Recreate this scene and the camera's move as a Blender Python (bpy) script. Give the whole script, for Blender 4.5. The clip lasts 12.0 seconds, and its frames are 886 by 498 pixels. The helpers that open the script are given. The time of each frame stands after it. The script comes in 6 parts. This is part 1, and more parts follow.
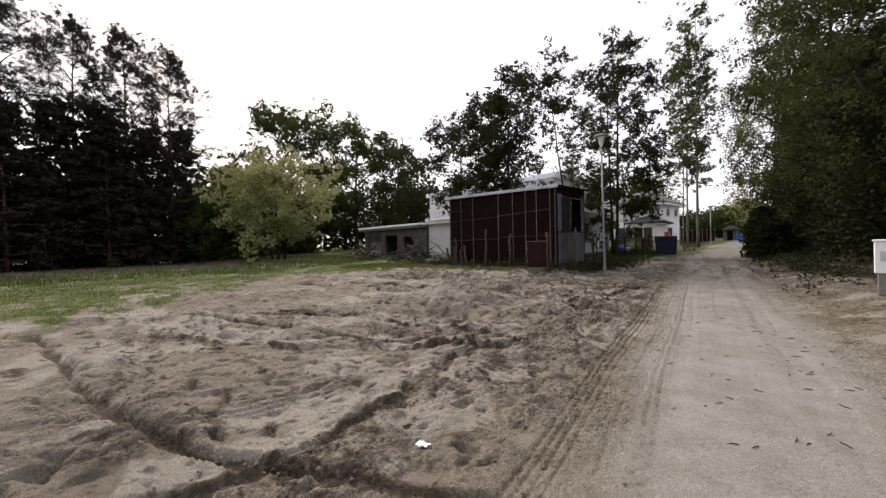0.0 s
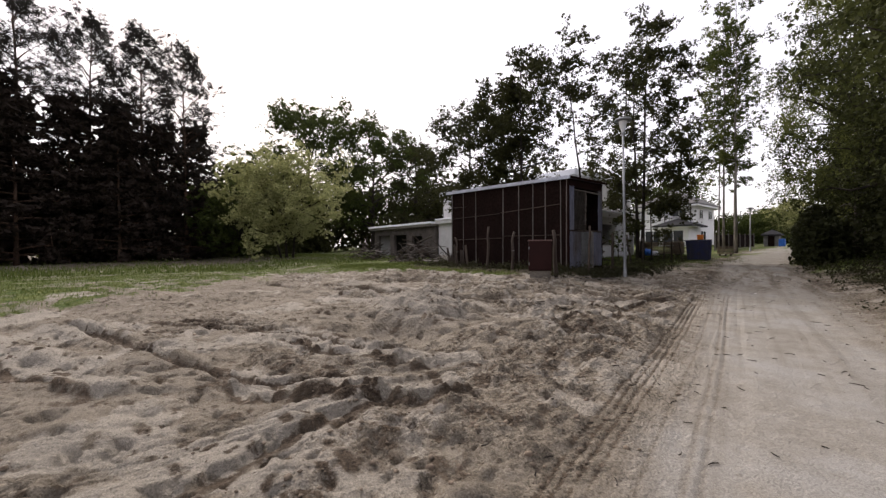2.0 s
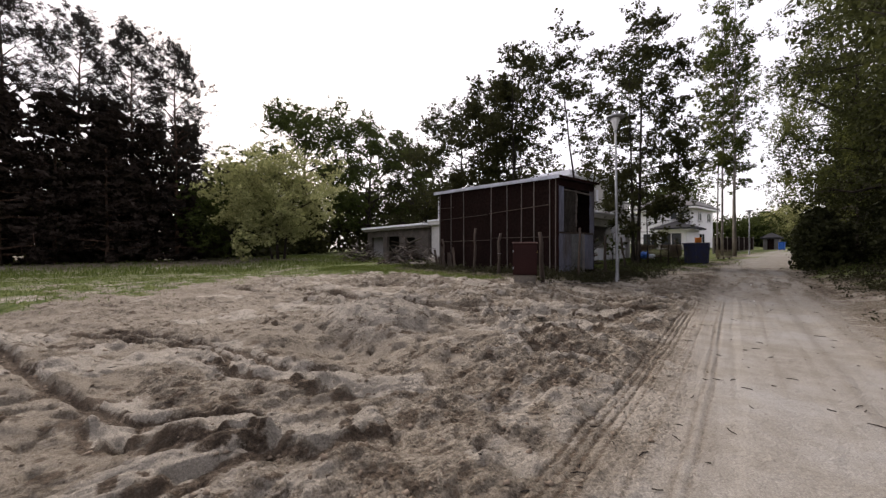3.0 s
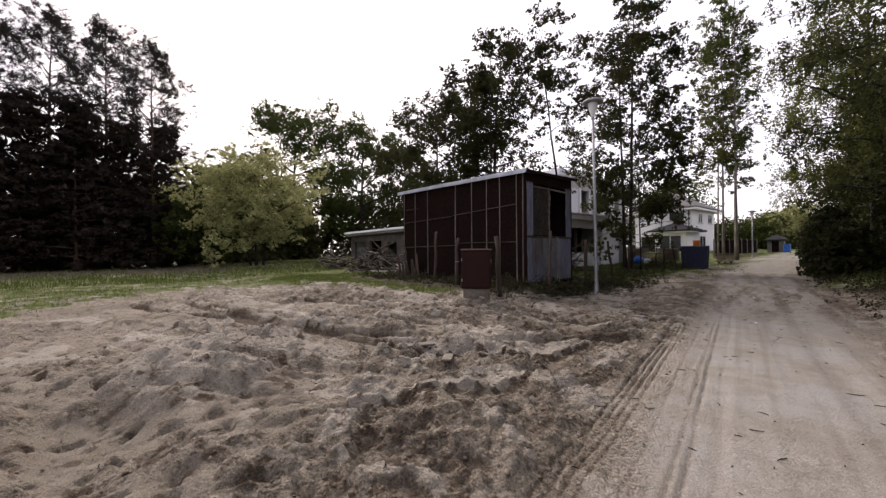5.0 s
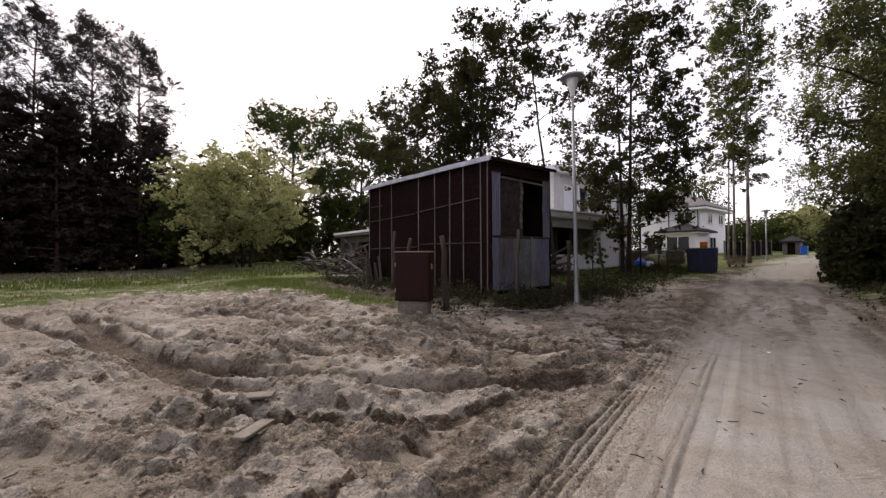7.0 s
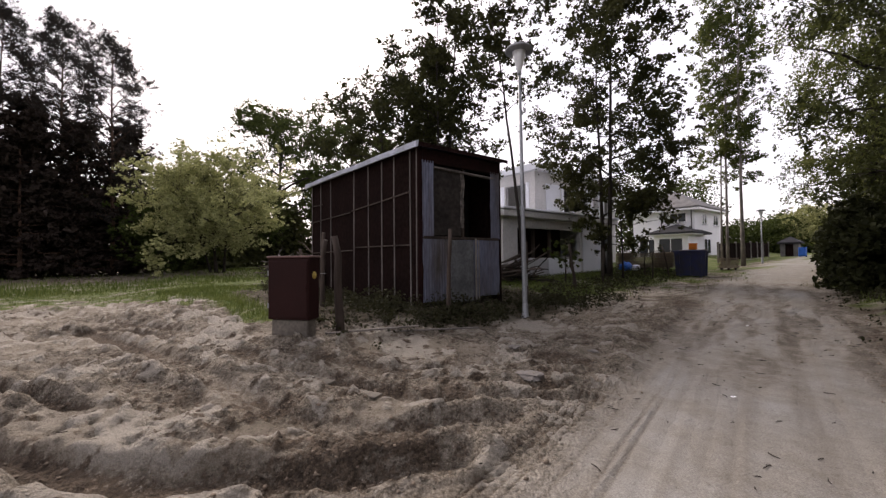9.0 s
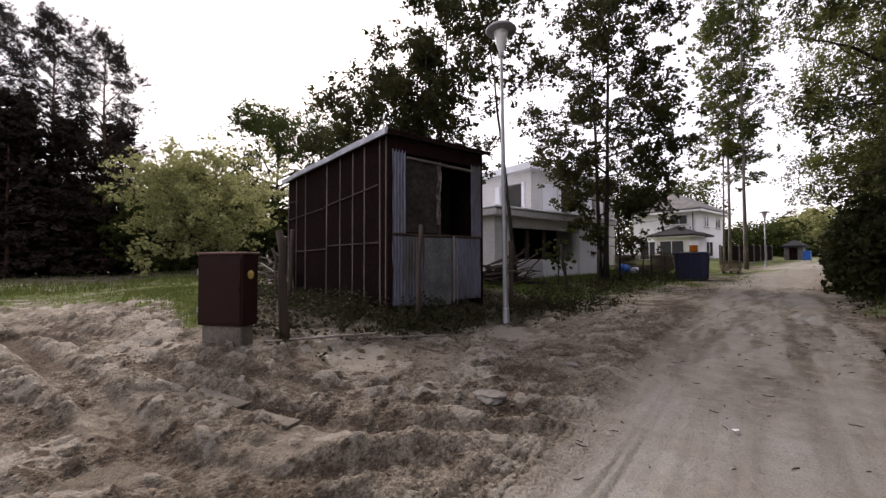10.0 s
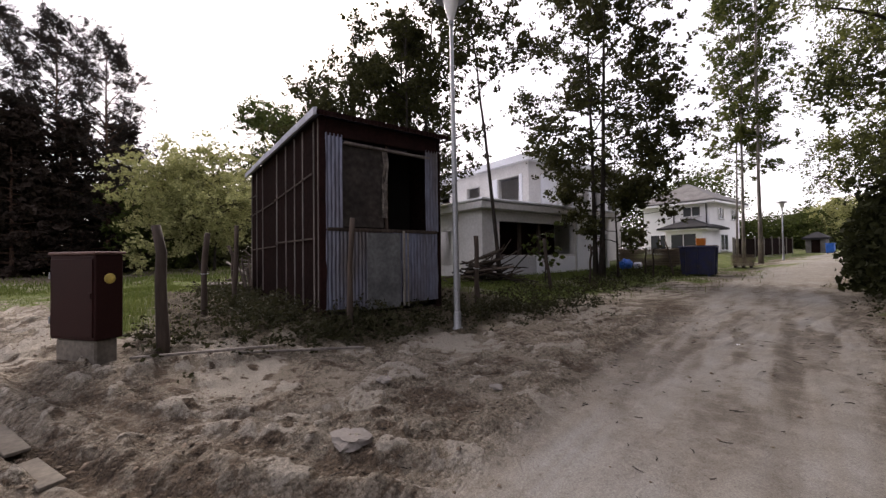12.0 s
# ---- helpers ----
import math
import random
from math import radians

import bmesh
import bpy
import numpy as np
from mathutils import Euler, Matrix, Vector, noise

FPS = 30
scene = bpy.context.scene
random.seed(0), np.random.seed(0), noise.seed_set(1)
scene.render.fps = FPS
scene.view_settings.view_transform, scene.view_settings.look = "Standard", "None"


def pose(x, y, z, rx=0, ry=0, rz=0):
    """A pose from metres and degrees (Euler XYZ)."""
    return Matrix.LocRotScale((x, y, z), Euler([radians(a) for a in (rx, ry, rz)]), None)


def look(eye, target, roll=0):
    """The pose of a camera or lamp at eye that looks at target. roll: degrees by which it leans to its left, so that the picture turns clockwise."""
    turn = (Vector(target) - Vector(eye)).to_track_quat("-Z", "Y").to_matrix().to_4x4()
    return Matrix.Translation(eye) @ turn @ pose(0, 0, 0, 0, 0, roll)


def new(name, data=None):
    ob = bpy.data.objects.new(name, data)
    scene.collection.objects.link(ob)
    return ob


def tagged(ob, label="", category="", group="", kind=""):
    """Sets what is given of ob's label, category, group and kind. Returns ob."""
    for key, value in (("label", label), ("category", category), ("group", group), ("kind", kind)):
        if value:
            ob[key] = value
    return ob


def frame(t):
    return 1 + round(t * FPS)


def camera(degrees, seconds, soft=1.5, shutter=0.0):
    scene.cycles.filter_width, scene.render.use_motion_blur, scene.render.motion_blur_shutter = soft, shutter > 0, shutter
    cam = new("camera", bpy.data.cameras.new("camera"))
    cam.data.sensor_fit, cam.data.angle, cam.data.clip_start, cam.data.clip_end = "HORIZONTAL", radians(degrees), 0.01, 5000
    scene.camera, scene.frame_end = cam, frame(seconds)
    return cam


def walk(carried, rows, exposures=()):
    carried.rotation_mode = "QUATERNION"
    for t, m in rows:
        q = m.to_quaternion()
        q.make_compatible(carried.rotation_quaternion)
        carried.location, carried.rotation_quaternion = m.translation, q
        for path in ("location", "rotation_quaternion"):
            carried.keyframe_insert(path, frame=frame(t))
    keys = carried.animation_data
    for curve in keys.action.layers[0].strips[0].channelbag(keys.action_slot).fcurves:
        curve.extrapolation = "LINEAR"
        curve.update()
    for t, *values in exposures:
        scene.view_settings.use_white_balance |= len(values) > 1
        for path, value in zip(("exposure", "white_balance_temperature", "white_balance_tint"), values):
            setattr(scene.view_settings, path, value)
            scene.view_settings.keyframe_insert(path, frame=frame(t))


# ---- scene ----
cam = camera(98.0, 12.0, soft=1.4)
# seconds, eye x y z, yaw to the left of +y, pitch up, roll
ROWS = [
    (0.0, 0.000, 0.003, 1.508, 47.02, -0.40, -1.32),
    (0.5, -0.280, 0.614, 1.502, 48.94, -0.22, -0.40),
    (1.0, -0.473, 1.189, 1.457, 49.80, -0.14, 0.09),
    (1.5, -0.622, 1.796, 1.407, 50.06, 0.10, -0.13),
    (2.0, -0.784, 2.412, 1.366, 50.46, -0.07, -0.33),
    (2.5, -0.881, 2.918, 1.374, 50.16, 0.27, -0.53),
    (3.0, -0.952, 3.391, 1.391, 50.42, 0.17, -0.07),
    (5.0, -1.454, 6.097, 1.517, 50.80, 0.70, -0.41),
    (5.5, -1.586, 6.746, 1.536, 51.06, 0.67, -0.17),
    (6.0, -1.718, 7.412, 1.534, 51.22, 0.90, -0.80),
    (6.5, -1.806, 8.026, 1.531, 51.71, 0.93, -0.64),
    (7.0, -1.944, 8.600, 1.548, 52.09, 0.93, -0.31),
    (9.0, -2.149, 11.086, 1.561, 52.14, 1.45, -0.62),
    (9.5, -2.266, 11.604, 1.569, 51.93, 1.75, -0.92),
    (10.0, -2.423, 12.092, 1.499, 52.38, 1.75, -0.26),
    (10.5, -2.569, 12.541, 1.448, 53.06, 1.49, -0.68),
    (11.0, -2.558, 12.979, 1.457, 53.35, 1.72, -0.29),
    (11.5, -2.604, 13.422, 1.510, 53.88, 1.51, -0.26),
    (12.0, -2.385, 13.799, 1.525, 54.50, 1.12, -0.74),
]


def seen_from(x, y, z, yaw, pitch, roll):
    a, p = radians(yaw), radians(pitch)
    way = Vector((-math.sin(a) * math.cos(p), math.cos(a) * math.cos(p), math.sin(p)))
    eye = Vector((x, y, z))
    return look(eye, eye + way, roll)


walk(cam, [(t, seen_from(*row)) for t, *row in ROWS], [(0.0, -0.05, 6500, 11), (5.5, 0.02, 6520, 16), (9.5, 0.12, 6520, 16), (12.0, 0.26, 6540, 17)])

# ---------------------------------------------------------------- light
SUN_YAW, SUN_UP = 76.0, 36.0
world = bpy.data.worlds.new("world")
scene.world = world
world.use_nodes = True
wn = world.node_tree.nodes
wl = world.node_tree.links
sky = wn.new("ShaderNodeTexSky")
sky.sky_type, sky.sun_disc = "NISHITA", False
sky.sun_elevation, sky.sun_rotation = radians(SUN_UP), radians(-SUN_YAW)
sky.dust_density, sky.air_density = 3.0, 1.0
haze = wn.new("ShaderNodeBackground")       # thin even cloud
haze.inputs[0].default_value = (1.0, 0.95, 0.975, 1)
haze.inputs[1].default_value = 1.06
clear = wn["Background"]
wl.new(sky.outputs[0], clear.inputs[0])
clear.inputs[1].default_value = 0.045
both = wn.new("ShaderNodeAddShader")
wl.new(clear.outputs[0], both.inputs[0])
wl.new(haze.outputs[0], both.inputs[1])
wl.new(both.outputs[0], wn["World Output"].inputs[0])

sun = new("sun", bpy.data.lights.new("sun", "SUN"))
sun.data.energy, sun.data.angle, sun.data.color = 4.7, radians(30), (1.0, 0.90, 0.79)
sun.matrix_world = look((0, 0, 60), (math.sin(radians(SUN_YAW)) * 60, -math.cos(radians(SUN_YAW)) * 60, 60 - 60 * math.tan(radians(SUN_UP))))
scene.view_settings.exposure = 0.0


# ---------------------------------------------------------------- materials
def material(name, base, rough=0.8, metal=0.0, vary=0.25, scale=2.0, fine=30.0, bump=0.3, depth=0.01, tint=None, spread=0.0, streak=None, spec=0.3):
    """A surface with blotches (scale) and grain (fine); tint: the colour of the blotches; spread: change from piece to piece;
    streak: (x, y, z) stretch of the grain."""
    m = bpy.data.materials.new(name)
    m.use_nodes = True
    n, l = m.node_tree.nodes, m.node_tree.links
    b = n["Principled BSDF"]
    b.inputs["Roughness"].default_value = rough
    b.inputs["Metallic"].default_value = metal
    b.inputs["Specular IOR Level"].default_value = spec
    co = n.new("ShaderNodeTexCoord")
    mp = n.new("ShaderNodeMapping")
    l.new(co.outputs["Object"], mp.inputs[0])
    if streak:
        mp.inputs["Scale"].default_value = streak
    big, small = n.new("ShaderNodeTexNoise"), n.new("ShaderNodeTexNoise")
    big.inputs["Scale"].default_value, small.inputs["Scale"].default_value = scale, fine
    big.inputs["Detail"].default_value, small.inputs["Detail"].default_value = 6, 5
    l.new(mp.outputs[0], big.inputs[0])
    l.new(mp.outputs[0], small.inputs[0])
    ramp = n.new("ShaderNodeMapRange")
    ramp.inputs[1].default_value, ramp.inputs[2].default_value = 0.35, 0.68
    l.new(big.outputs[0], ramp.inputs[0])
    mix = n.new("ShaderNodeMix")
    mix.data_type = "RGBA"
    dark = tint or tuple(c * (1 - 1.6 * vary) for c in base)
    mix.inputs[6].default_value, mix.inputs[7].default_value = (*base, 1), (*dark, 1)
    l.new(ramp.outputs[0], mix.inputs[0])
    hsv = n.new("ShaderNodeHueSaturation")
    l.new(mix.outputs[2], hsv.inputs["Color"])
    val = n.new("ShaderNodeMapRange")
    val.inputs[1].default_value, val.inputs[2].default_value = 0.3, 0.7
    val.inputs[3].default_value, val.inputs[4].default_value = 1 - vary, 1 + vary
    l.new(small.outputs[0], val.inputs[0])
    last = val.outputs[0]
    if spread:
        info = n.new("ShaderNodeObjectInfo")
        rnd = n.new("ShaderNodeMapRange")
        rnd.inputs[3].default_value, rnd.inputs[4].default_value = 1 - spread, 1 + spread
        l.new(info.outputs["Random"], rnd.inputs[0])
        mul = n.new("ShaderNodeMath")
        mul.operation = "MULTIPLY"
        l.new(last, mul.inputs[0])
        l.new(rnd.outputs[0], mul.inputs[1])
        last = mul.outputs[0]
    l.new(last, hsv.inputs["Value"])
    l.new(hsv.outputs[0], b.inputs["Base Color"])
    if bump:
        bp = n.new("ShaderNodeBump")
        bp.inputs["Strength"].default_value, bp.inputs["Distance"].default_value = bump, depth
        l.new(small.outputs[0], bp.inputs["Height"])
        l.new(bp.outputs[0], b.inputs["Normal"])
    return m


def leaf_material(name, light, dark, through_light=0.35):
    m = bpy.data.materials.new(name)
    m.use_nodes = True
    n, l = m.node_tree.nodes, m.node_tree.links
    out = n["Material Output"]
    b = n["Principled BSDF"]
    b.inputs["Roughness"].default_value = 0.7
    b.inputs["Specular IOR Level"].default_value = 0.1
    geo, co, big = n.new("ShaderNodeNewGeometry"), n.new("ShaderNodeTexCoord"), n.new("ShaderNodeTexNoise")
    big.inputs["Scale"].default_value = 0.6
    l.new(co.outputs["Object"], big.inputs[0])
    add = n.new("ShaderNodeMath")
    add.operation = "MULTIPLY_ADD"
    add.inputs[1].default_value, add.inputs[2].default_value = 0.55, -0.05
    l.new(geo.outputs["Random Per Island"], add.inputs[0])
    s = n.new("ShaderNodeMath")
    s.operation = "MULTIPLY_ADD"
    s.inputs[1].default_value = 0.55
    l.new(big.outputs[0], s.inputs[0])
    l.new(add.outputs[0], s.inputs[2])
    mix = n.new("ShaderNodeMix")
    mix.data_type = "RGBA"
    mix.inputs[6].default_value, mix.inputs[7].default_value = (*dark, 1), (*light, 1)
    l.new(s.outputs[0], mix.inputs[0])
    l.new(mix.outputs[2], b.inputs["Base Color"])
    tr = n.new("ShaderNodeBsdfTranslucent")
    l.new(mix.outputs[2], tr.inputs[0])
    sh = n.new("ShaderNodeMixShader")
    sh.inputs[0].default_value = through_light
    l.new(b.outputs[0], sh.inputs[1])
    l.new(tr.outputs[0], sh.inputs[2])
    l.new(sh.outputs[0], out.inputs[0])
    return m


def glass_material(name, colour=(0.02, 0.025, 0.03), rough=0.08):
    m = bpy.data.materials.new(name)
    m.use_nodes = True
    b = m.node_tree.nodes["Principled BSDF"]
    b.inputs["Base Color"].default_value = (*colour, 1)
    b.inputs["Roughness"].default_value = rough
    return m


def ground_material(name):
    """Sand, tyre-pressed road, damp soil and turf, mixed by what lies where."""
    m = bpy.data.materials.new(name)
    m.use_nodes = True
    n, l = m.node_tree.nodes, m.node_tree.links
    b = n["Principled BSDF"]
    b.inputs["Roughness"].default_value = 0.95
    b.inputs["Specular IOR Level"].default_value = 0.15
    co = n.new("ShaderNodeTexCoord")

    def noise_node(scale, detail=6, rough=0.6):
        t = n.new("ShaderNodeTexNoise")
        t.inputs["Scale"].default_value, t.inputs["Detail"].default_value, t.inputs["Roughness"].default_value = scale, detail, rough
        l.new(co.outputs["Object"], t.inputs[0])
        return t.outputs[0]

    def span(src, a, z, lo=0.0, hi=1.0):
        r = n.new("ShaderNodeMapRange")
        for i, q in enumerate((a, z, lo, hi)):
            r.inputs[i + 1].default_value = q
        l.new(src, r.inputs[0])
        return r.outputs[0]

    def blend(fac, a, z):
        x = n.new("ShaderNodeMix")
        x.data_type = "RGBA"
        l.new(fac, x.inputs[0])
        for i, q in ((6, a), (7, z)):
            if isinstance(q, tuple):
                x.inputs[i].default_value = (*q, 1)
            else:
                l.new(q, x.inputs[i])
        return x.outputs[2]

    def math_node(op, a, z):
        x = n.new("ShaderNodeMath")
        x.operation = op
        for i, q in enumerate((a, z)):
            if isinstance(q, float):
                x.inputs[i].default_value = q
            else:
                l.new(q, x.inputs[i])
        return x.outputs[0]

    def layer(which):
        a = n.new("ShaderNodeAttribute")
        a.attribute_name = which
        return a.outputs["Fac"]

    def cells(scale, feature="F1"):
        v = n.new("ShaderNodeTexVoronoi")
        v.feature = feature
        v.inputs["Scale"].default_value = scale
        l.new(co.outputs["Object"], v.inputs[0])
        return v

    big, mid, fine, grit = noise_node(0.7), noise_node(4.0), noise_node(17.0, 9, 0.72), noise_node(90.0, 5, 0.7)
    trod = math_node("ADD", layer("loose"), span(mid, 0.3, 0.7, -0.3, 0.3))
    sand = blend(span(mid, 0.35, 0.7), (0.280, 0.247, 0.203), (0.222, 0.190, 0.150))
    sand = blend(span(big, 0.48, 0.68, 0.0, 0.75), sand, (0.188, 0.160, 0.125))
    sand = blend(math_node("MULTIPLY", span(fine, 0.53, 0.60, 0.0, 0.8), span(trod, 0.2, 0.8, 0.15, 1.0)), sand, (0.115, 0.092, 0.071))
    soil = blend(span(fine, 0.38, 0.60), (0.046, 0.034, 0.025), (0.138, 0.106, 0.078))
    damp_shade = math_node("MULTIPLY", layer("damp_shade"), span(mid, 0.3, 0.6, 0.55, 1.0))
    ragged = math_node("ADD", damp_shade, span(fine, 0.3, 0.7, -0.38, 0.38))
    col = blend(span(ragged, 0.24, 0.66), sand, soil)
    # pit shade painted as dark specks, then crumbs each with a tone of its own
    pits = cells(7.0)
    pit_shade = math_node("MULTIPLY", span(pits.outputs["Distance"], 0.10, 0.20, 0.8, 0.0), span(trod, 0.0, 0.6, 0.55, 1.0))
    col = blend(pit_shade, col, (0.085, 0.068, 0.053))
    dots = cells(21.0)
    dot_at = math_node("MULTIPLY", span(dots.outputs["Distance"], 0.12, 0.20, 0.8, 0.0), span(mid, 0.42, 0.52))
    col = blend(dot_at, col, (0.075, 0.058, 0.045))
    for size, low, high in ((24.0, 0.76, 1.15), (60.0, 0.76, 1.18)):
        own = n.new("ShaderNodeSeparateColor")
        l.new(cells(size).outputs["Color"], own.inputs[0])
        tone = n.new("ShaderNodeHueSaturation")
        l.new(col, tone.inputs["Color"])
        l.new(span(own.outputs[0], 0.0, 1.0, low, high), tone.inputs["Value"])
        l.new(span(trod, 0.2, 0.7, 0.1, 1.0), tone.inputs["Fac"])
        col = tone.outputs[0]
    crust = math_node("ADD", layer("dry"), span(fine, 0.3, 0.7, -0.32, 0.32))
    col = blend(span(crust, 0.32, 0.56, 0.0, 0.85), col, (0.36, 0.327, 0.282))
    road = blend(span(mid, 0.35, 0.65), (0.255, 0.240, 0.217), (0.205, 0.188, 0.164))
    road = blend(span(big, 0.45, 0.62, 0.0, 0.6), road, (0.29, 0.286, 0.278))
    road = blend(span(fine, 0.56, 0.66, 0.0, 0.55), road, (0.15, 0.134, 0.113))
    road = blend(layer("streak"), road, (0.165, 0.145, 0.12))
    col = blend(layer("road"), col, road)
    turf = blend(span(mid, 0.35, 0.65), (0.060, 0.095, 0.020), (0.135, 0.152, 0.042))
    turf = blend(span(big, 0.53, 0.63), turf, (0.25, 0.23, 0.18))
    cover = math_node("MULTIPLY", layer("grass"), 1.6)
    cover = math_node("SUBTRACT", cover, span(fine, 0.3, 0.7, 0.0, 0.8))
    col = blend(span(cover, 0.0, 0.4), col, turf)
    litter = blend(span(fine, 0.4, 0.6), (0.035, 0.028, 0.018), (0.085, 0.069, 0.045))
    col = blend(layer("litter"), col, litter)
    speck = n.new("ShaderNodeHueSaturation")
    l.new(col, speck.inputs["Color"])
    l.new(span(grit, 0.32, 0.68, 0.66, 1.32), speck.inputs["Value"])
    l.new(speck.outputs[0], b.inputs["Base Color"])
    # relief: rounded crumbs where it is trodden, sharp grit all over
    crumbs = math_node("MULTIPLY", span(cells(24.0).outputs["Distance"], 0.0, 0.7, 1.0, 0.0), span(trod, 0.15, 0.7, 0.35, 1.0))
    small = math_node("MULTIPLY", span(cells(55.0).outputs["Distance"], 0.0, 0.7, 0.5, 0.0), span(trod, 0.1, 0.6, 0.5, 1.0))
    hgt = math_node("ADD", math_node("ADD", crumbs, small), math_node("ADD", math_node("MULTIPLY", fine, 1.5), math_node("MULTIPLY", grit, 0.5)))
    bp = n.new("ShaderNodeBump")
    bp.inputs["Distance"].default_value = 0.042
    l.new(span(layer("road"), 0.0, 1.0, 1.0, 0.5), bp.inputs["Strength"])
    l.new(hgt, bp.inputs["Height"])
    l.new(bp.outputs[0], b.inputs["Normal"])
    return m


GROUND = ground_material("sandy_ground")
TAR = material("tar_paper", (0.010, 0.0062, 0.0055), 0.9, spec=0.02, vary=0.4, scale=1.2, fine=9, bump=0.4, depth=0.02, tint=(0.014, 0.008, 0.007))
RUSTED = material("red_brown_tar", (0.019, 0.0075, 0.0068), 0.85, spec=0.1, vary=0.3, scale=1.5, fine=14)
BATTEN = material("grey_batten", (0.16, 0.142, 0.130), 0.9, vary=0.3, scale=3, fine=20, streak=(1, 1, 0.15), spread=0.25)
WOOD = material("weathered_wood", (0.062, 0.046, 0.037), 0.9, vary=0.35, scale=3, fine=25, streak=(1, 1, 0.12), spread=0.35)
PALE_WOOD = material("pale_wood", (0.23, 0.18, 0.13), 0.85, vary=0.25, scale=3, fine=25, spread=0.3)
SHEET = material("corrugated_steel", (0.16, 0.175, 0.25), 0.55, 0.45, vary=0.25, scale=1.4, fine=14, bump=0.1, streak=(1, 1, 0.25), tint=(0.085, 0.075, 0.072), spread=0.08)
ROOF_EDGE = material("zinc_edge", (0.50, 0.52, 0.60), 0.5, 0.3, vary=0.2, scale=2, fine=20)
INSIDE_SHADE = material("inside_shade", (0.012, 0.011, 0.010), 0.9, vary=0.2, bump=0)
FILM = material("dirty_film", (0.042, 0.036, 0.033), 0.3, vary=0.5, scale=2.2, fine=9, bump=0.6, depth=0.03, tint=(0.02, 0.018, 0.017))
PALE_FILM = material("torn_film", (0.16, 0.14, 0.125), 0.5, vary=0.4, scale=6, fine=20)
CABINET = material("red_brown_cabinet", (0.021, 0.0066, 0.006), 0.6, spec=0.12, vary=0.15, scale=2, fine=40, bump=0.1, depth=0.003)
CONCRETE = material("concrete", (0.21, 0.195, 0.175), 0.9, vary=0.2, scale=2, fine=25)
GREY_BLOCK = material("aerated_concrete", (0.60, 0.59, 0.59), 0.9, vary=0.10, scale=0.8, fine=8, bump=0.2)
RENDER_WHITE = material("white_render", (0.82, 0.82, 0.84), 0.85, vary=0.05, scale=0.6, fine=18, bump=0.1)
FOAM = material("pale_insulation", (0.78, 0.80, 0.86), 0.85, vary=0.06, scale=0.7, fine=14, bump=0.1)
ROOF_FELT = material("roof_felt", (0.50, 0.51, 0.54), 0.8, vary=0.12, scale=0.8, fine=12)
TILE = material("dark_roof_tile", (0.030, 0.030, 0.034), 0.8, spec=0.1, vary=0.2, scale=1.5, fine=12)
GREY_TILE = material("grey_roof_tile", (0.15, 0.145, 0.145), 0.75, spec=0.1, vary=0.2, scale=1.5, fine=12)
STEEL = material("galvanised_steel", (0.30, 0.31, 0.33), 0.5, 0.5, vary=0.15, scale=3, fine=30, bump=0.05)
LAMP_GLASS = material("lamp_glass", (0.72, 0.73, 0.74), 0.3, vary=0.05, bump=0)
BLUE_STEEL = material("blue_steel", (0.020, 0.026, 0.085), 0.5, 0.1, vary=0.25, scale=3, fine=20, tint=(0.03, 0.03, 0.05))
BLUE_SHEET = material("blue_tarpaulin", (0.03, 0.14, 0.55), 0.5, vary=0.2, scale=3, fine=10)
ORANGE = material("orange_plastic", (0.75, 0.22, 0.02), 0.5, vary=0.1, bump=0)
# wing's brownish block, with the shade under its roof put into the colour
WING = material("shaded_block", (0.10, 0.086, 0.078), 0.9, vary=0.25, scale=1.5, fine=12)
GLASS = glass_material("window_glass")
BARK = material("bark", (0.035, 0.028, 0.023), 0.95, vary=0.4, scale=4, fine=18, bump=0.8, depth=0.04, streak=(1, 1, 0.25))
BARK_PALE = material("pale_bark", (0.24, 0.215, 0.19), 0.9, vary=0.4, scale=2.5, fine=10, bump=0.6, depth=0.03, streak=(1, 1, 0.4))
BARK_PINE = material("pine_bark", (0.10, 0.060, 0.042), 0.95, vary=0.4, scale=4, fine=14, bump=0.8, depth=0.04, streak=(1, 1, 0.3))
LEAF = leaf_material("oak_leaf", (0.085, 0.105, 0.027), (0.024, 0.034, 0.011))
LEAF_DARK = leaf_material("dark_leaf", (0.062, 0.066, 0.022), (0.02, 0.021, 0.010), 0.3)
LEAF_LIGHT = leaf_material("willow_leaf", (0.58, 0.58, 0.27), (0.085, 0.10, 0.038), 0.32)
LEAF_BIRCH = leaf_material("birch_leaf", (0.16, 0.175, 0.05), (0.04, 0.052, 0.017), 0.45)
LEAF_OLIVE = leaf_material("olive_leaf", (0.082, 0.092, 0.03), (0.02, 0.025, 0.010), 0.4)
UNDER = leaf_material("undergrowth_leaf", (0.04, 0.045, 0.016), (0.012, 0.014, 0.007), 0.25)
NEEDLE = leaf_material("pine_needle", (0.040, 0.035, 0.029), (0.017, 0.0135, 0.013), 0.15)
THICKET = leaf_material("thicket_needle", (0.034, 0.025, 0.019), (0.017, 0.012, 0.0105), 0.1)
GRASS = leaf_material("grass_blade", (0.13, 0.15, 0.042), (0.040, 0.066, 0.014), 0.3)
WEED = leaf_material("weed_leaf", (0.0484, 0.0468, 0.0234), (0.0149, 0.0172, 0.0072), 0.3)


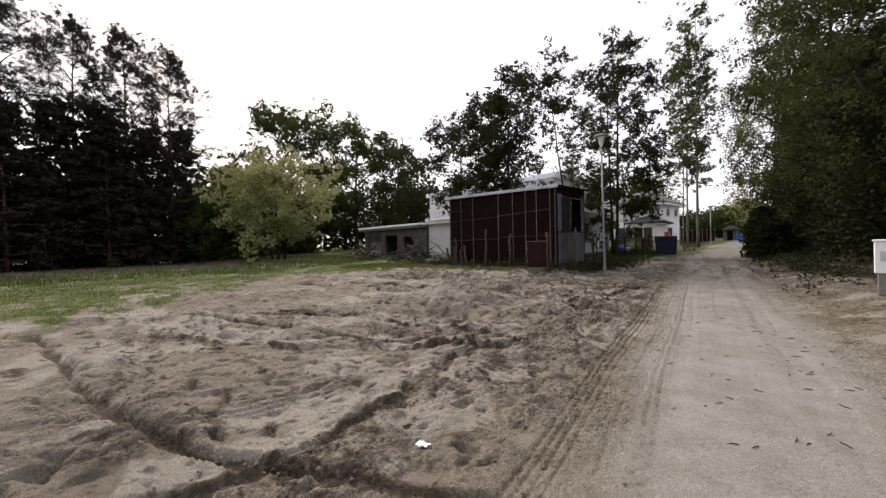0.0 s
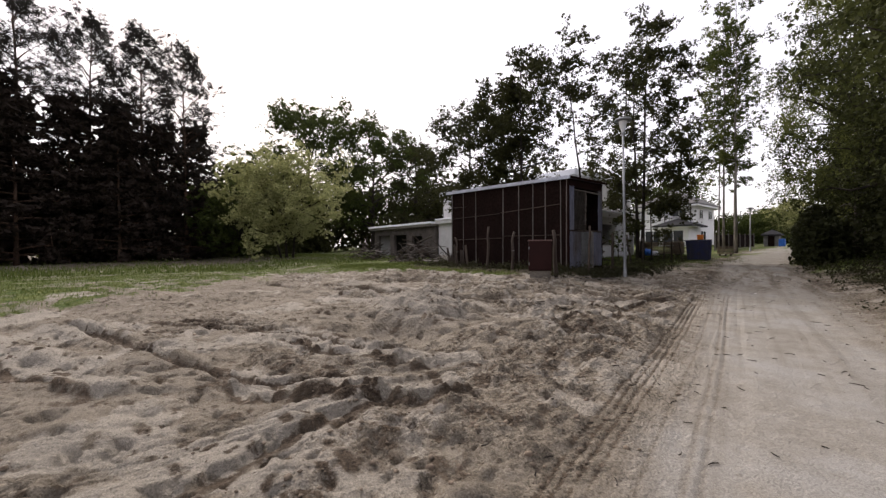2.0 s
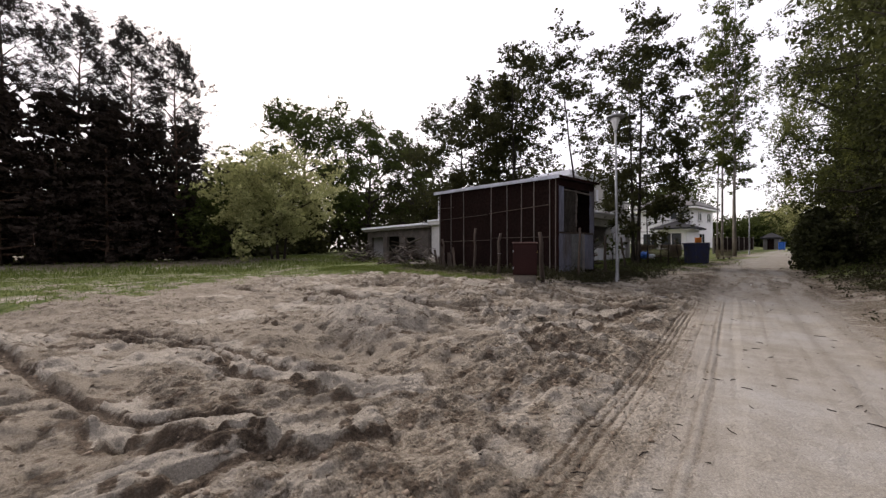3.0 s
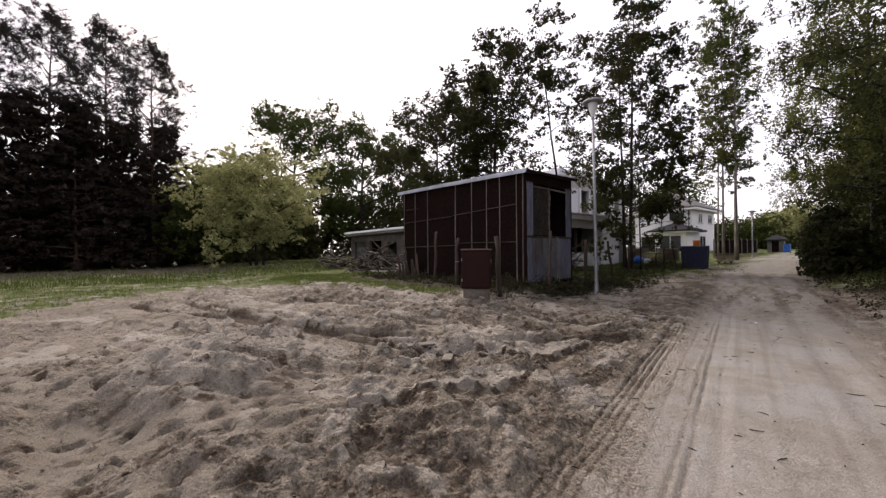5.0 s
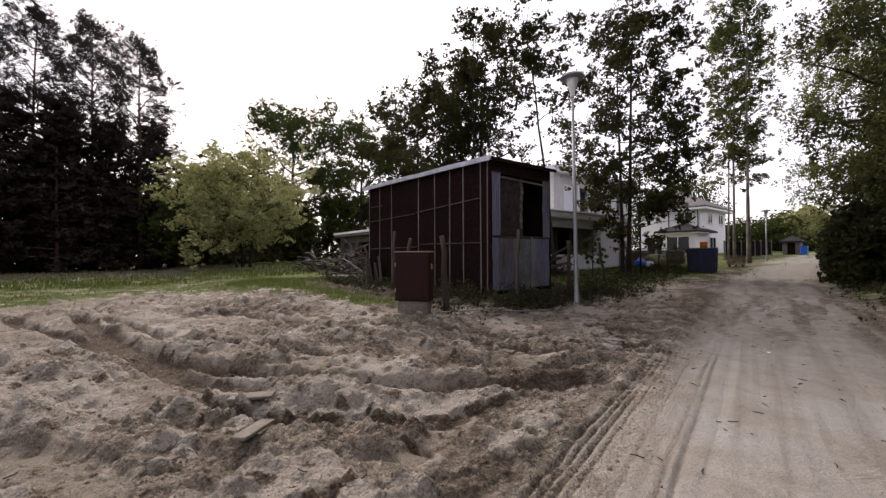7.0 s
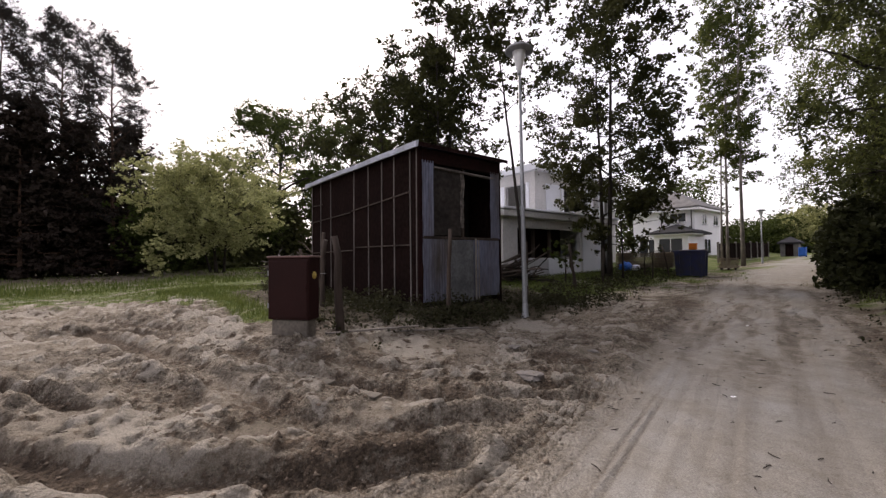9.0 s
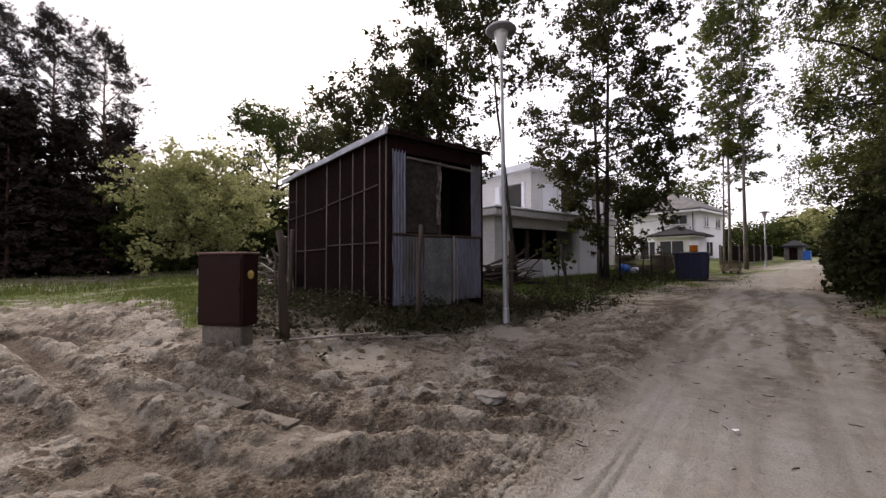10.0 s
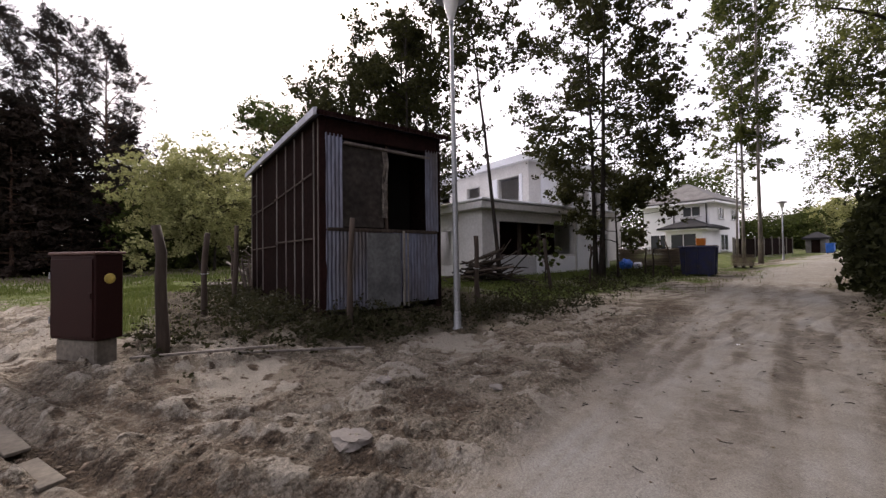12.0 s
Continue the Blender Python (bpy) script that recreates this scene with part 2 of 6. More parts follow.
# ---------------------------------------------------------------- building helpers
def part(name, bm, mat, parent=None, label="", smooth=False):
    """Links a bmesh (or a finished mesh) as one object under a thing or under a part."""
    if isinstance(bm, bmesh.types.BMesh):
        me = bpy.data.meshes.new(name)
        bm.normal_update()
        bm.to_mesh(me)
        bm.free()
    else:
        me = bm
    if not me.materials:
        me.materials.append(mat)
    if smooth:
        me.polygons.foreach_set("use_smooth", [True] * len(me.polygons))
    ob = new(name, me)
    ob.parent = parent
    if label:
        tagged(ob, label)
    return ob


def thing(name, at, label, category, group="", turn=0.0, kind=""):
    e = new(name)
    e.matrix_world = pose(*at, 0, 0, turn)
    e.empty_display_size = 0.2
    return tagged(e, label, category, group, kind)


def mesh_of(name, verts, faces, mat, smooth=False):
    me = bpy.data.meshes.new(name)
    me.from_pydata([tuple(v) for v in verts], [], [tuple(f) for f in faces])
    me.materials.append(mat)
    if smooth:
        me.polygons.foreach_set("use_smooth", [True] * len(me.polygons))
    return me


def block(lo, hi, bevel=0.01, bm=None, m=None):
    """A box from corner to corner with softened edges."""
    own = bmesh.new()
    r = bmesh.ops.create_cube(own, size=1.0)
    size = [h - l for l, h in zip(lo, hi)]
    mid = [(h + l) / 2 for l, h in zip(lo, hi)]
    for v in own.verts:
        v.co = Vector([c * s + o for c, s, o in zip(v.co, size, mid)])
    if bevel:
        bmesh.ops.bevel(own, geom=own.edges[:], offset=min(bevel, min(abs(s) for s in size) * 0.3), segments=1, affect="EDGES")
    if m is not None:
        own.transform(m)
    if bm is None:
        return own
    tmp = bpy.data.meshes.new("tmp")
    own.to_mesh(tmp)
    own.free()
    bm.from_mesh(tmp)
    bpy.data.meshes.remove(tmp)
    return bm


def tube_arrays(points, radii, sides=6):
    """Vertices and faces of a tapered tube along points."""
    pts = [Vector(p) for p in points]
    verts, faces = [], []
    for i, p in enumerate(pts):
        d = (pts[min(i + 1, len(pts) - 1)] - pts[max(i - 1, 0)]).normalized()
        u = d.orthogonal().normalized() if abs(d.z) < 0.9 else Vector((1, 0, 0))
        u = (u - d * u.dot(d)).normalized()
        w = d.cross(u)
        for k in range(sides):
            a = 2 * math.pi * k / sides
            verts.append(p + (u * math.cos(a) + w * math.sin(a)) * radii[i])
    for i in range(len(pts) - 1):
        for k in range(sides):
            k2 = (k + 1) % sides
            faces.append((i * sides + k, i * sides + k2, (i + 1) * sides + k2, (i + 1) * sides + k))
    verts.append(pts[-1])
    top = len(verts) - 1
    for k in range(sides):
        faces.append(((len(pts) - 1) * sides + k, (len(pts) - 1) * sides + (k + 1) % sides, top))
    verts.append(pts[0])
    for k in range(sides):
        faces.append(((k + 1) % sides, k, top + 1))
    return verts, faces


def tubes(name, runs, mat, sides=6, smooth=True):
    """One mesh of several tubes: runs of (points, radii)."""
    verts, faces = [], []
    for pts, rad in runs:
        v, f = tube_arrays(pts, rad, sides if rad[0] > 0.05 else 3)
        o = len(verts)
        verts += v
        faces += [tuple(i + o for i in q) for q in f]
    return mesh_of(name, verts, faces, mat, smooth)


def turned(name, profile, mat, sides=20, caps=True):
    """A lathe shape from (radius, height) pairs."""
    verts, faces = [], []
    for r, z in profile:
        for k in range(sides):
            a = 2 * math.pi * k / sides
            verts.append((r * math.cos(a), r * math.sin(a), z))
    for i in range(len(profile) - 1):
        for k in range(sides):
            k2 = (k + 1) % sides
            faces.append((i * sides + k, i * sides + k2, (i + 1) * sides + k2, (i + 1) * sides + k))
    if caps:
        faces.append(tuple(range(sides))[::-1])
        faces.append(tuple((len(profile) - 1) * sides + k for k in range(sides)))
    return mesh_of(name, verts, faces, mat, True)


def wavy_sheet(width, height, pitch=0.076, amp=0.012, seed=0):
    """A corrugated sheet in the local x-z plane, with its two sides."""
    rng = np.random.default_rng(seed)
    nx, nz = int(width / pitch * 6) + 1, 7
    xs, zs = np.linspace(0, width, nx), np.linspace(0, height, nz)
    bend = rng.normal(0, 0.006, nz)
    verts, faces = [], []
    for side in (0, 1):
        for j, z in enumerate(zs):
            for x in xs:
                verts.append((x, amp * math.sin(2 * math.pi * x / pitch) + bend[j] + side * 0.003, z))
    one = nx * nz
    for j in range(nz - 1):
        for i in range(nx - 1):
            a = j * nx + i
            faces.append((a, a + 1, a + nx + 1, a + nx))
            faces.append((one + a + nx, one + a + nx + 1, one + a + 1, one + a))
    return verts, faces


def fast_mesh(name, verts, loops, size, mat):
    """A mesh of many alike polygons (size corners each) from arrays."""
    me = bpy.data.meshes.new(name)
    n = len(loops) // size
    me.vertices.add(len(verts))
    me.vertices.foreach_set("co", np.ascontiguousarray(verts, dtype=np.float32).ravel())
    me.loops.add(len(loops))
    me.loops.foreach_set("vertex_index", np.asarray(loops, dtype=np.int32))
    me.polygons.add(n)
    me.polygons.foreach_set("loop_start", np.arange(0, n * size, size, dtype=np.int32))
    me.update(calc_edges=True)
    me.materials.append(mat)
    return me


def leaves_mesh(name, centres, size, mat, rng, slim=0.5, droop=0.0, fold=0.25):
    """Many small leaves: each a folded pair of triangles with its own turn."""
    n = len(centres)
    d = rng.normal(size=(n, 3))
    d[:, 2] = d[:, 2] * 0.7 - droop
    d /= np.linalg.norm(d, axis=1)[:, None]
    u = np.cross(d, rng.normal(size=(n, 3)))
    u /= np.linalg.norm(u, axis=1)[:, None] + 1e-9
    w = np.cross(d, u)
    s = size * rng.uniform(0.6, 1.35, (n, 1))
    a = centres - d * s * 0.5
    b = centres + d * s * 0.5
    c = centres + u * s * slim * 0.5 + w * s * fold * slim
    e = centres - u * s * slim * 0.5 + w * s * fold * slim
    verts = np.stack([a, c, b, e], 1).reshape(-1, 3)
    k = np.arange(n)[:, None] * 4
    loops = (k + np.array([[0, 1, 2, 0, 2, 3]])).ravel()
    return fast_mesh(name, verts, loops, 3, mat)


# ---------------------------------------------------------------- the lie of the land
def lattice(ix, iy, seed):
    h = (ix.astype(np.int64) * 374761393 + iy.astype(np.int64) * 668265263 + seed * 144665) & 0x7FFFFFFF
    h = ((h ^ (h >> 13)) * 1274126177) & 0x7FFFFFFF
    return ((h ^ (h >> 16)) & 0xFFFF) / 65535.0


def rough(x, y, size, seed, octaves=3):
    """Smooth random relief between -1 and 1."""
    total, amp, norm = 0.0, 1.0, 0.0
    for o in range(octaves):
        u, w = x / size, y / size
        i, j = np.floor(u), np.floor(w)
        fu, fw = u - i, w - j
        fu, fw = fu * fu * (3 - 2 * fu), fw * fw * (3 - 2 * fw)
        a, b = lattice(i, j, seed + o), lattice(i + 1, j, seed + o)
        c, d = lattice(i, j + 1, seed + o), lattice(i + 1, j + 1, seed + o)
        total = total + amp * ((a * (1 - fu) + b * fu) * (1 - fw) + (c * (1 - fu) + d * fu) * fw - 0.5) * 2
        norm += amp
        amp *= 0.5
        size *= 0.47
    return total / norm


def step(x, a, b):
    t = np.clip((x - a) / (b - a), 0, 1)
    return t * t * (3 - 2 * t)


def road_mid(y):
    return np.interp(y, (-60, 33, 46, 60, 90, 160, 700), (14.45, -7.4, -8.6, -9.5, -13.4, -21, -80))


def road_half(y):
    return np.interp(y, (-10, 4.5, 14, 23, 33, 50), (1.0, 1.05, 1.2, 1.55, 1.7, 1.7))


def near_line(x, y, line):
    """Distance to a broken line, and how far along it (0 to 1)."""
    best, along = np.full(np.shape(x), 1e9), np.zeros(np.shape(x))
    n = len(line) - 1
    for i in range(n):
        (ax, ay), (bx, by) = line[i], line[i + 1]
        dx, dy = bx - ax, by - ay
        t = np.clip(((x - ax) * dx + (y - ay) * dy) / (dx * dx + dy * dy), 0, 1)
        d = np.hypot(x - ax - t * dx, y - ay - t * dy)
        along = np.where(d < best, (i + t) / n, along)
        best = np.minimum(best, d)
    return best, along


def side_of(x, y, line):
    """Distance to a broken line: above 0 on its left, below 0 on its right, far off past its ends."""
    best, sign = np.full(np.shape(x), 1e9), np.zeros(np.shape(x))
    for i in range(len(line) - 1):
        (ax, ay), (bx, by) = line[i], line[i + 1]
        dx, dy = bx - ax, by - ay
        f = ((x - ax) * dx + (y - ay) * dy) / (dx * dx + dy * dy)
        t = np.clip(f, 0, 1)
        d = np.hypot(x - ax - t * dx, y - ay - t * dy)
        s = np.where((dx * (y - ay) - dy * (x - ax)) > 0, 1.0, -1.0)
        if i in (0, len(line) - 2):
            past = (f < -0.02) if i == 0 else (f > 1.02)
            s = np.where(past & (d < best), 1e3, s)
        sign = np.where(d < best, s, sign)
        best = np.minimum(best, d)
    return np.where(np.abs(sign) > 10, -9.0, best * sign)


# broken edges of the sand crust: line (high side on its left), height, how far the high side reaches
SCARPS = [
    (((-2.95, 0.10), (-2.88, 0.45), (-2.76, 0.86), (-2.72, 1.22), (-2.96, 1.64), (-3.06, 2.17), (-3.38, 2.90), (-3.62, 3.5), (-3.75, 4.2)), 0.045, 0.7),
    (((-5.2, 3.1), (-4.4, 3.3), (-4.1, 3.65), (-3.9, 4.1), (-3.5, 4.35), (-3.4, 4.9)), 0.05, 0.7),
    (((-6.3, 4.05), (-5.42, 4.46), (-4.8, 4.67), (-4.35, 4.95), (-3.85, 5.5)), 0.035, 0.5),
    (((-8.2, 0.9), (-6.4, 1.6), (-5.2, 2.2)), 0.03, 0.7),
    (((-6.5, 9.0), (-5.6, 9.7), (-4.9, 10.5), (-4.6, 11.6)), 0.06, 0.5),
    (((-4.6, 7.6), (-4.2, 8.6), (-4.3, 9.7)), 0.05, 0.4),
]


def base_height(x, y):
    x, y = np.asarray(x, float), np.asarray(y, float)
    h = np.interp(y, (-50, 15, 37, 45, 60, 90, 140, 400), (0, 0, 0.3, 0.75, 1.2, 1.8, 2.6, 2.6))
    left = road_mid(y) - road_half(y) - x
    right = x - road_mid(y) - road_half(y)
    h = h + 0.36 * step(left, 2.0, 5.5) * step(y, 9.5, 13.2) + 0.10 * step(left, 2, 6) * (1 - step(y, 9.5, 13.2))
    h = h + 0.35 * step(right, 0.1, 2.2) * step(y, -5, 4) + 0.5 * step(right, 2, 9)
    return h


# tyre ruts across the lot: broken lines, half width, depth
RUTS = [
    (((-9.5, -0.6), (-6.95, -0.26), (-5.35, -0.02), (-4.26, 0.24), (-3.38, 0.52), (-2.87, 0.77)), 0.06, 0.06),
    (((-2.95, 0.75), (-2.26, 1.16), (-1.94, 1.37), (-1.50, 1.70)), 0.06, 0.05),
    (((-9.5, 1.7), (-6.0, 2.85), (-4.7, 3.4), (-4.3, 4.2)), 0.07, 0.05),
    (((-8.8, 3.2), (-7.73, 3.89), (-6.67, 4.42), (-5.33, 4.73)), 0.07, 0.05),
    (((-14.4, 7.44), (-10.95, 8.07), (-8.5, 8.8), (-7.25, 9.64), (-6.25, 10.43), (-5.5, 11.1), (-4.85, 12.05), (-4.5, 13.0)), 0.18, 0.11),
    (((-14.6, 6.3), (-11.3, 7.6), (-9.36, 8.33), (-7.45, 8.95), (-6.4, 9.6)), 0.13, 0.08),
    (((-14.0, 7.9), (-10.04, 8.97), (-8.48, 9.94), (-7.3, 10.6)), 0.10, 0.06),
    (((-9.1, 2.77), (-7.85, 3.51), (-6.71, 4.21), (-5.93, 4.34)), 0.05, 0.05),
    (((-13.8, 10.5), (-9.5, 12.0), (-7.83, 12.83), (-6.75, 13.65), (-6.0, 14.2), (-5.05, 14.92), (-4.2, 15.6)), 0.12, 0.028),
    (((-13.5, 10.1), (-9.76, 11.65), (-7.6, 12.4), (-6.7, 12.92), (-5.77, 13.5), (-5.1, 14.15), (-4.3, 15.1)), 0.11, 0.028),
    (((-12.5, 10.2), (-8.82, 11.28), (-7.23, 11.79), (-6.12, 12.17), (-5.3, 12.7), (-4.7, 13.8)), 0.14, 0.038),
    (((-7.6, 13.1), (-6.8, 13.75), (-6.4, 14.5), (-6.1, 15.2)), 0.08, 0.025),
]


def marks(x, y, cell, seed, long, wide):
    """Scattered oval prints, 1 in their middle: one in most cells of a grid."""
    best = np.zeros(np.shape(x))
    i0, j0 = np.floor(x / cell), np.floor(y / cell)
    for di in (-1, 0, 1):
        for dj in (-1, 0, 1):
            i, j = i0 + di, j0 + dj
            cx, cy = (i + lattice(i, j, seed)) * cell, (j + lattice(i, j, seed + 1)) * cell
            a = lattice(i, j, seed + 2) * 6.28
            dx, dy = x - cx, y - cy
            u, w = (dx * np.cos(a) + dy * np.sin(a)) / long, (-dx * np.sin(a) + dy * np.cos(a)) / wide
            r = np.sqrt(u * u + w * w)
            best = np.maximum(best, (1 - step(r, 0.55, 1.0)) * (lattice(i, j, seed + 3) > 0.35))
    return best


def furrows(x, y):
    """Grooves drawn by wheels: they sweep across the lot and bend in along the track."""
    across = y - 0.42 * (x + 14) - 2.2 * np.exp(np.clip((x + 4.6) / 0.8, -20, 1.2))
    sweep = rough(across * 1.0, x * 0.16, 0.42, 29, 3)
    off = x - road_mid(y)
    along = rough(off * 1.0, y * 0.10, 0.26, 33, 3)
    f = step(off, -3.4, -2.2) * (1 - step(y, 8.5, 10.5))
    g = sweep * (1 - f) + 0.3 * along * f
    keep = 0.35 + 0.65 * step(rough(x, y, 2.2, 35, 2), -0.25, 0.25)
    return np.clip(g * 2.2, -0.9, 0.7) * 0.45 * keep


def crust(x, y):
    """Dry crust broken into plates of three sizes: 1 on a plate, 0 where it is gone."""
    wide = step(rough(x, y, 1.5, 241, 4), -0.16, -0.10)
    plate = step(rough(x, y, 0.55, 251, 3), -0.09, -0.05)
    bit = step(rough(x, y, 0.21, 261, 2), -0.12, -0.02)
    return wide, plate, bit


def loose_at(x, y):
    """1 where the sand is churned, 0 where it lies smooth."""
    off = x - road_mid(y)
    strip = step(off, -3.6, -2.4) * (1 - 0.5 * step(off, -1.9, -1.2))
    track = 1 - step(np.abs(off), road_half(y) * 0.6, road_half(y) * 1.1)
    clods = 0.95 * step(rough(x, y, 1.0, 43, 4), -0.05, 0.22) * (0.45 + 0.55 * step(y, 5.0, 7.5))
    clods = np.maximum(clods, 0.75 * step(y, 10.0, 11.5) * step(rough(x, y, 0.7, 46, 3), -0.25, 0.1))
    return (1 - 0.92 * track) * (0.16 + 0.84 * np.maximum(clods, 0.85 * strip * step(rough(x, y, 0.8, 44, 2), -0.5, 0.0)))


# tyre lines along the lot side of the track: offset from its middle, half width, depth
TYRES = ((-1.47, 0.020, 0.030), (-1.40, 0.018, 0.024), (-1.33, 0.020, 0.030), (-1.25, 0.016, 0.016), (-1.03, 0.018, 0.012), (-0.81, 0.020, 0.016), (-0.73, 0.018, 0.014))


def tyre_way(y):
    return 0.06 * rough(y, y * 0, 3.0, 7) + 0.03 * np.sin(y * 0.9)


def height(x, y):
    x, y = np.asarray(x, float), np.asarray(y, float)
    h = base_height(x, y)
    off = x - road_mid(y)
    on_road = 1 - step(np.abs(off), road_half(y) * 0.75, road_half(y) * 1.15)
    lot = (1 - on_road) * step(-off, 0.2, 1.6)
    near = step(x, -24, -18) * (1 - step(y, 20, 27))
    loose = loose_at(x, y)
    soft = 1 - 0.6 * step(y, 10.5, 12.5)
    wide, plate, bit = crust(x, y)
    # swells, then broken crust plates
    h = h + 0.010 * rough(x, y, 0.9, 3) + 0.02 * rough(x, y, 3.0, 5) * step(np.abs(off), 0.6, 2)
    rel = soft * (0.055 * rough(x, y, 1.7, 11, 3) + 0.16 * furrows(x, y)) + 0.035 * rough(x, y, 0.5, 271, 2) + 0.035 * np.abs(rough(x, y, 0.3, 275, 2))
    flake = plate * bit * step(rough(x, y, 0.33, 177, 3), 0.0, 0.04) * step(y, 5.5, 8.0)
    rel = rel + 0.016 * wide + loose * (0.040 * plate + 0.016 * bit) + 0.03 * flake
    # churned lumps, ridged and billowed
    ridge = 1 - np.clip(np.abs(rough(x, y, 0.42, 17, 3)) * 2.8, 0, 1)
    clod = 0.034 * marks(x, y, 0.19, 201, 0.085, 0.05) + 0.018 * marks(x, y, 0.11, 211, 0.05, 0.035) + 0.008 * marks(x, y, 0.075, 231, 0.035, 0.025)
    billow = 0.060 * np.abs(rough(x, y, 0.26, 49, 2)) + 0.010 * np.abs(rough(x, y, 0.10, 50, 1))
    rel = rel + loose * (soft * 0.05 * ridge + clod * step(rough(x, y, 0.7, 47, 3), -0.3, 0.1) + billow)
    rel = rel + (1 - loose) * 0.006 * np.abs(rough(x, y, 0.10, 53, 2))
    # prints and pits in the smooth sand
    smooth = 1 - 0.75 * step(loose, 0.3, 0.7)
    rel = rel - smooth * soft * (0.075 * marks(x, y, 0.44, 101, 0.13, 0.06) + 0.05 * marks(x, y, 0.25, 111, 0.065, 0.035) + 0.02 * marks(x, y, 0.15, 121, 0.032, 0.022))
    sunk, lip = np.zeros(np.shape(x)), np.zeros(np.shape(x))
    wave = 0.04 * rough(x, y, 0.45, 31, 2) + 0.018 * rough(x, y, 0.12, 32, 2)
    crest = 0.35 + 1.1 * np.abs(rough(x, y, 0.22, 37, 3))
    calm = np.zeros(np.shape(x))
    lug = 0.014 * (np.sin((x * 0.87 + y * 0.5) * 2 * math.pi / 0.12) > 0.1)
    for line, half, deep in RUTS:
        d, _ = near_line(x, y, line)
        d = d + wave
        floor = (1 - step(d, half * 0.6, half * 1.3)) * (0.75 + 0.4 * step(rough(x, y, 0.9, 35 + len(line), 2), -0.35, 0.25))
        sunk = np.maximum(sunk, (deep * (0.85 + 0.25 * rough(x, y, 0.2, 41, 2)) + (lug if half > 0.09 else 0)) * floor)
        calm = np.maximum(calm, 1 - step(d, half * 0.9, half * 2.0))
        lip = np.maximum(lip, deep * 0.6 * crest * np.exp(-((d - half * 1.45) / (half * 0.4)) ** 2))
    band = np.exp(-((off + 1.15) / 0.42) ** 4) * (1 - step(y, 13, 16))
    h = h + lot * near * rel * (1 - 0.8 * calm) * (1 - 0.75 * band) + lot * (np.where(sunk > 0.006, 0, lip) - sunk)
    for line, deep, reach in SCARPS:
        d = side_of(x, y, line) + 0.09 * rough(x, y, 0.25, 39, 3) + 0.03 * rough(x, y, 0.07, 40, 1)
        h = h + deep * 1.3 * step(d, -0.01, 0.03) * np.exp(-np.clip(d, 0, None) / reach) - 0.3 * deep * np.exp(-((d + 0.06) / 0.08) ** 2)
    # sand heap with a scoop in front of it
    h = h + 0.27 * np.exp(-(((x + 6.95) / 1.1) ** 2 + ((y - 6.75) / 0.75) ** 2) ** 1.3)
    h = h - 0.24 * np.exp(-(((x + 5.7) / 0.95) ** 2 + ((y - 5.75) / 0.55) ** 2) ** 1.5)
    h = h + 0.14 * np.exp(-(((x + 4.9) / 0.8) ** 2 + ((y - 7.3) / 0.7) ** 2)) + 0.12 * np.exp(-(((x + 4.1) / 0.9) ** 2 + ((y - 8.2) / 0.6) ** 2))
    # narrow tyre lines beside the road, a rung print between them
    fade = step(y, -8, -2) * (1 - step(y, 17, 24))
    for o, wide_line, deep in TYRES:
        d = (off - o - tyre_way(y)) / wide_line
        h = h - deep * np.exp(-(d ** 4)) * fade * (0.4 + 0.6 * step(rough(x, y, 1.6, 163, 1), -0.4, 0.0))
    for o in (-1.14, -0.92):
        rung = np.sin((y + 0.5 * np.abs(off - o)) * 2 * math.pi / 0.085) > 0.2
        h = h - 0.012 * rung * np.exp(-((off - o - tyre_way(y)) / 0.06) ** 4) * fade * step(rough(x * 0.2, y, 1.3, 165), -0.15, 0.1)
    for o, wide_line, deep in ((-0.62, 0.14, 0.015), (0.62, 0.16, 0.015)):
        h = h - deep * np.exp(-(((off - o - tyre_way(y)) / wide_line) ** 4)) * fade
    h = h + on_road * (0.010 * np.abs(rough(off * 1.0, y * 0.05, 0.16, 45, 2)) + 0.008 * marks(x, y, 0.23, 221, 0.05, 0.03)) * step(y, 1.5, 5)
    # crumbly bank on the other side
    h = h + (1 - on_road) * step(off, 0.5, 1.5) * (1 - step(off, 5, 8)) * (0.05 * np.abs(rough(x, y, 0.35, 57, 3)) + 0.02 * np.abs(rough(x, y, 0.11, 58, 2)))
    # churned patch ahead on the road
    churn = step(y, 17, 22) * (1 - step(y, 30, 36)) * (1 - step(np.abs(off), 1.6, 2.4))
    h = h + churn * (0.09 * np.abs(rough(x * 2.0, y * 0.6, 0.8, 51, 3)) + 0.04 * np.abs(rough(x, y, 0.3, 53, 2)))
    return h


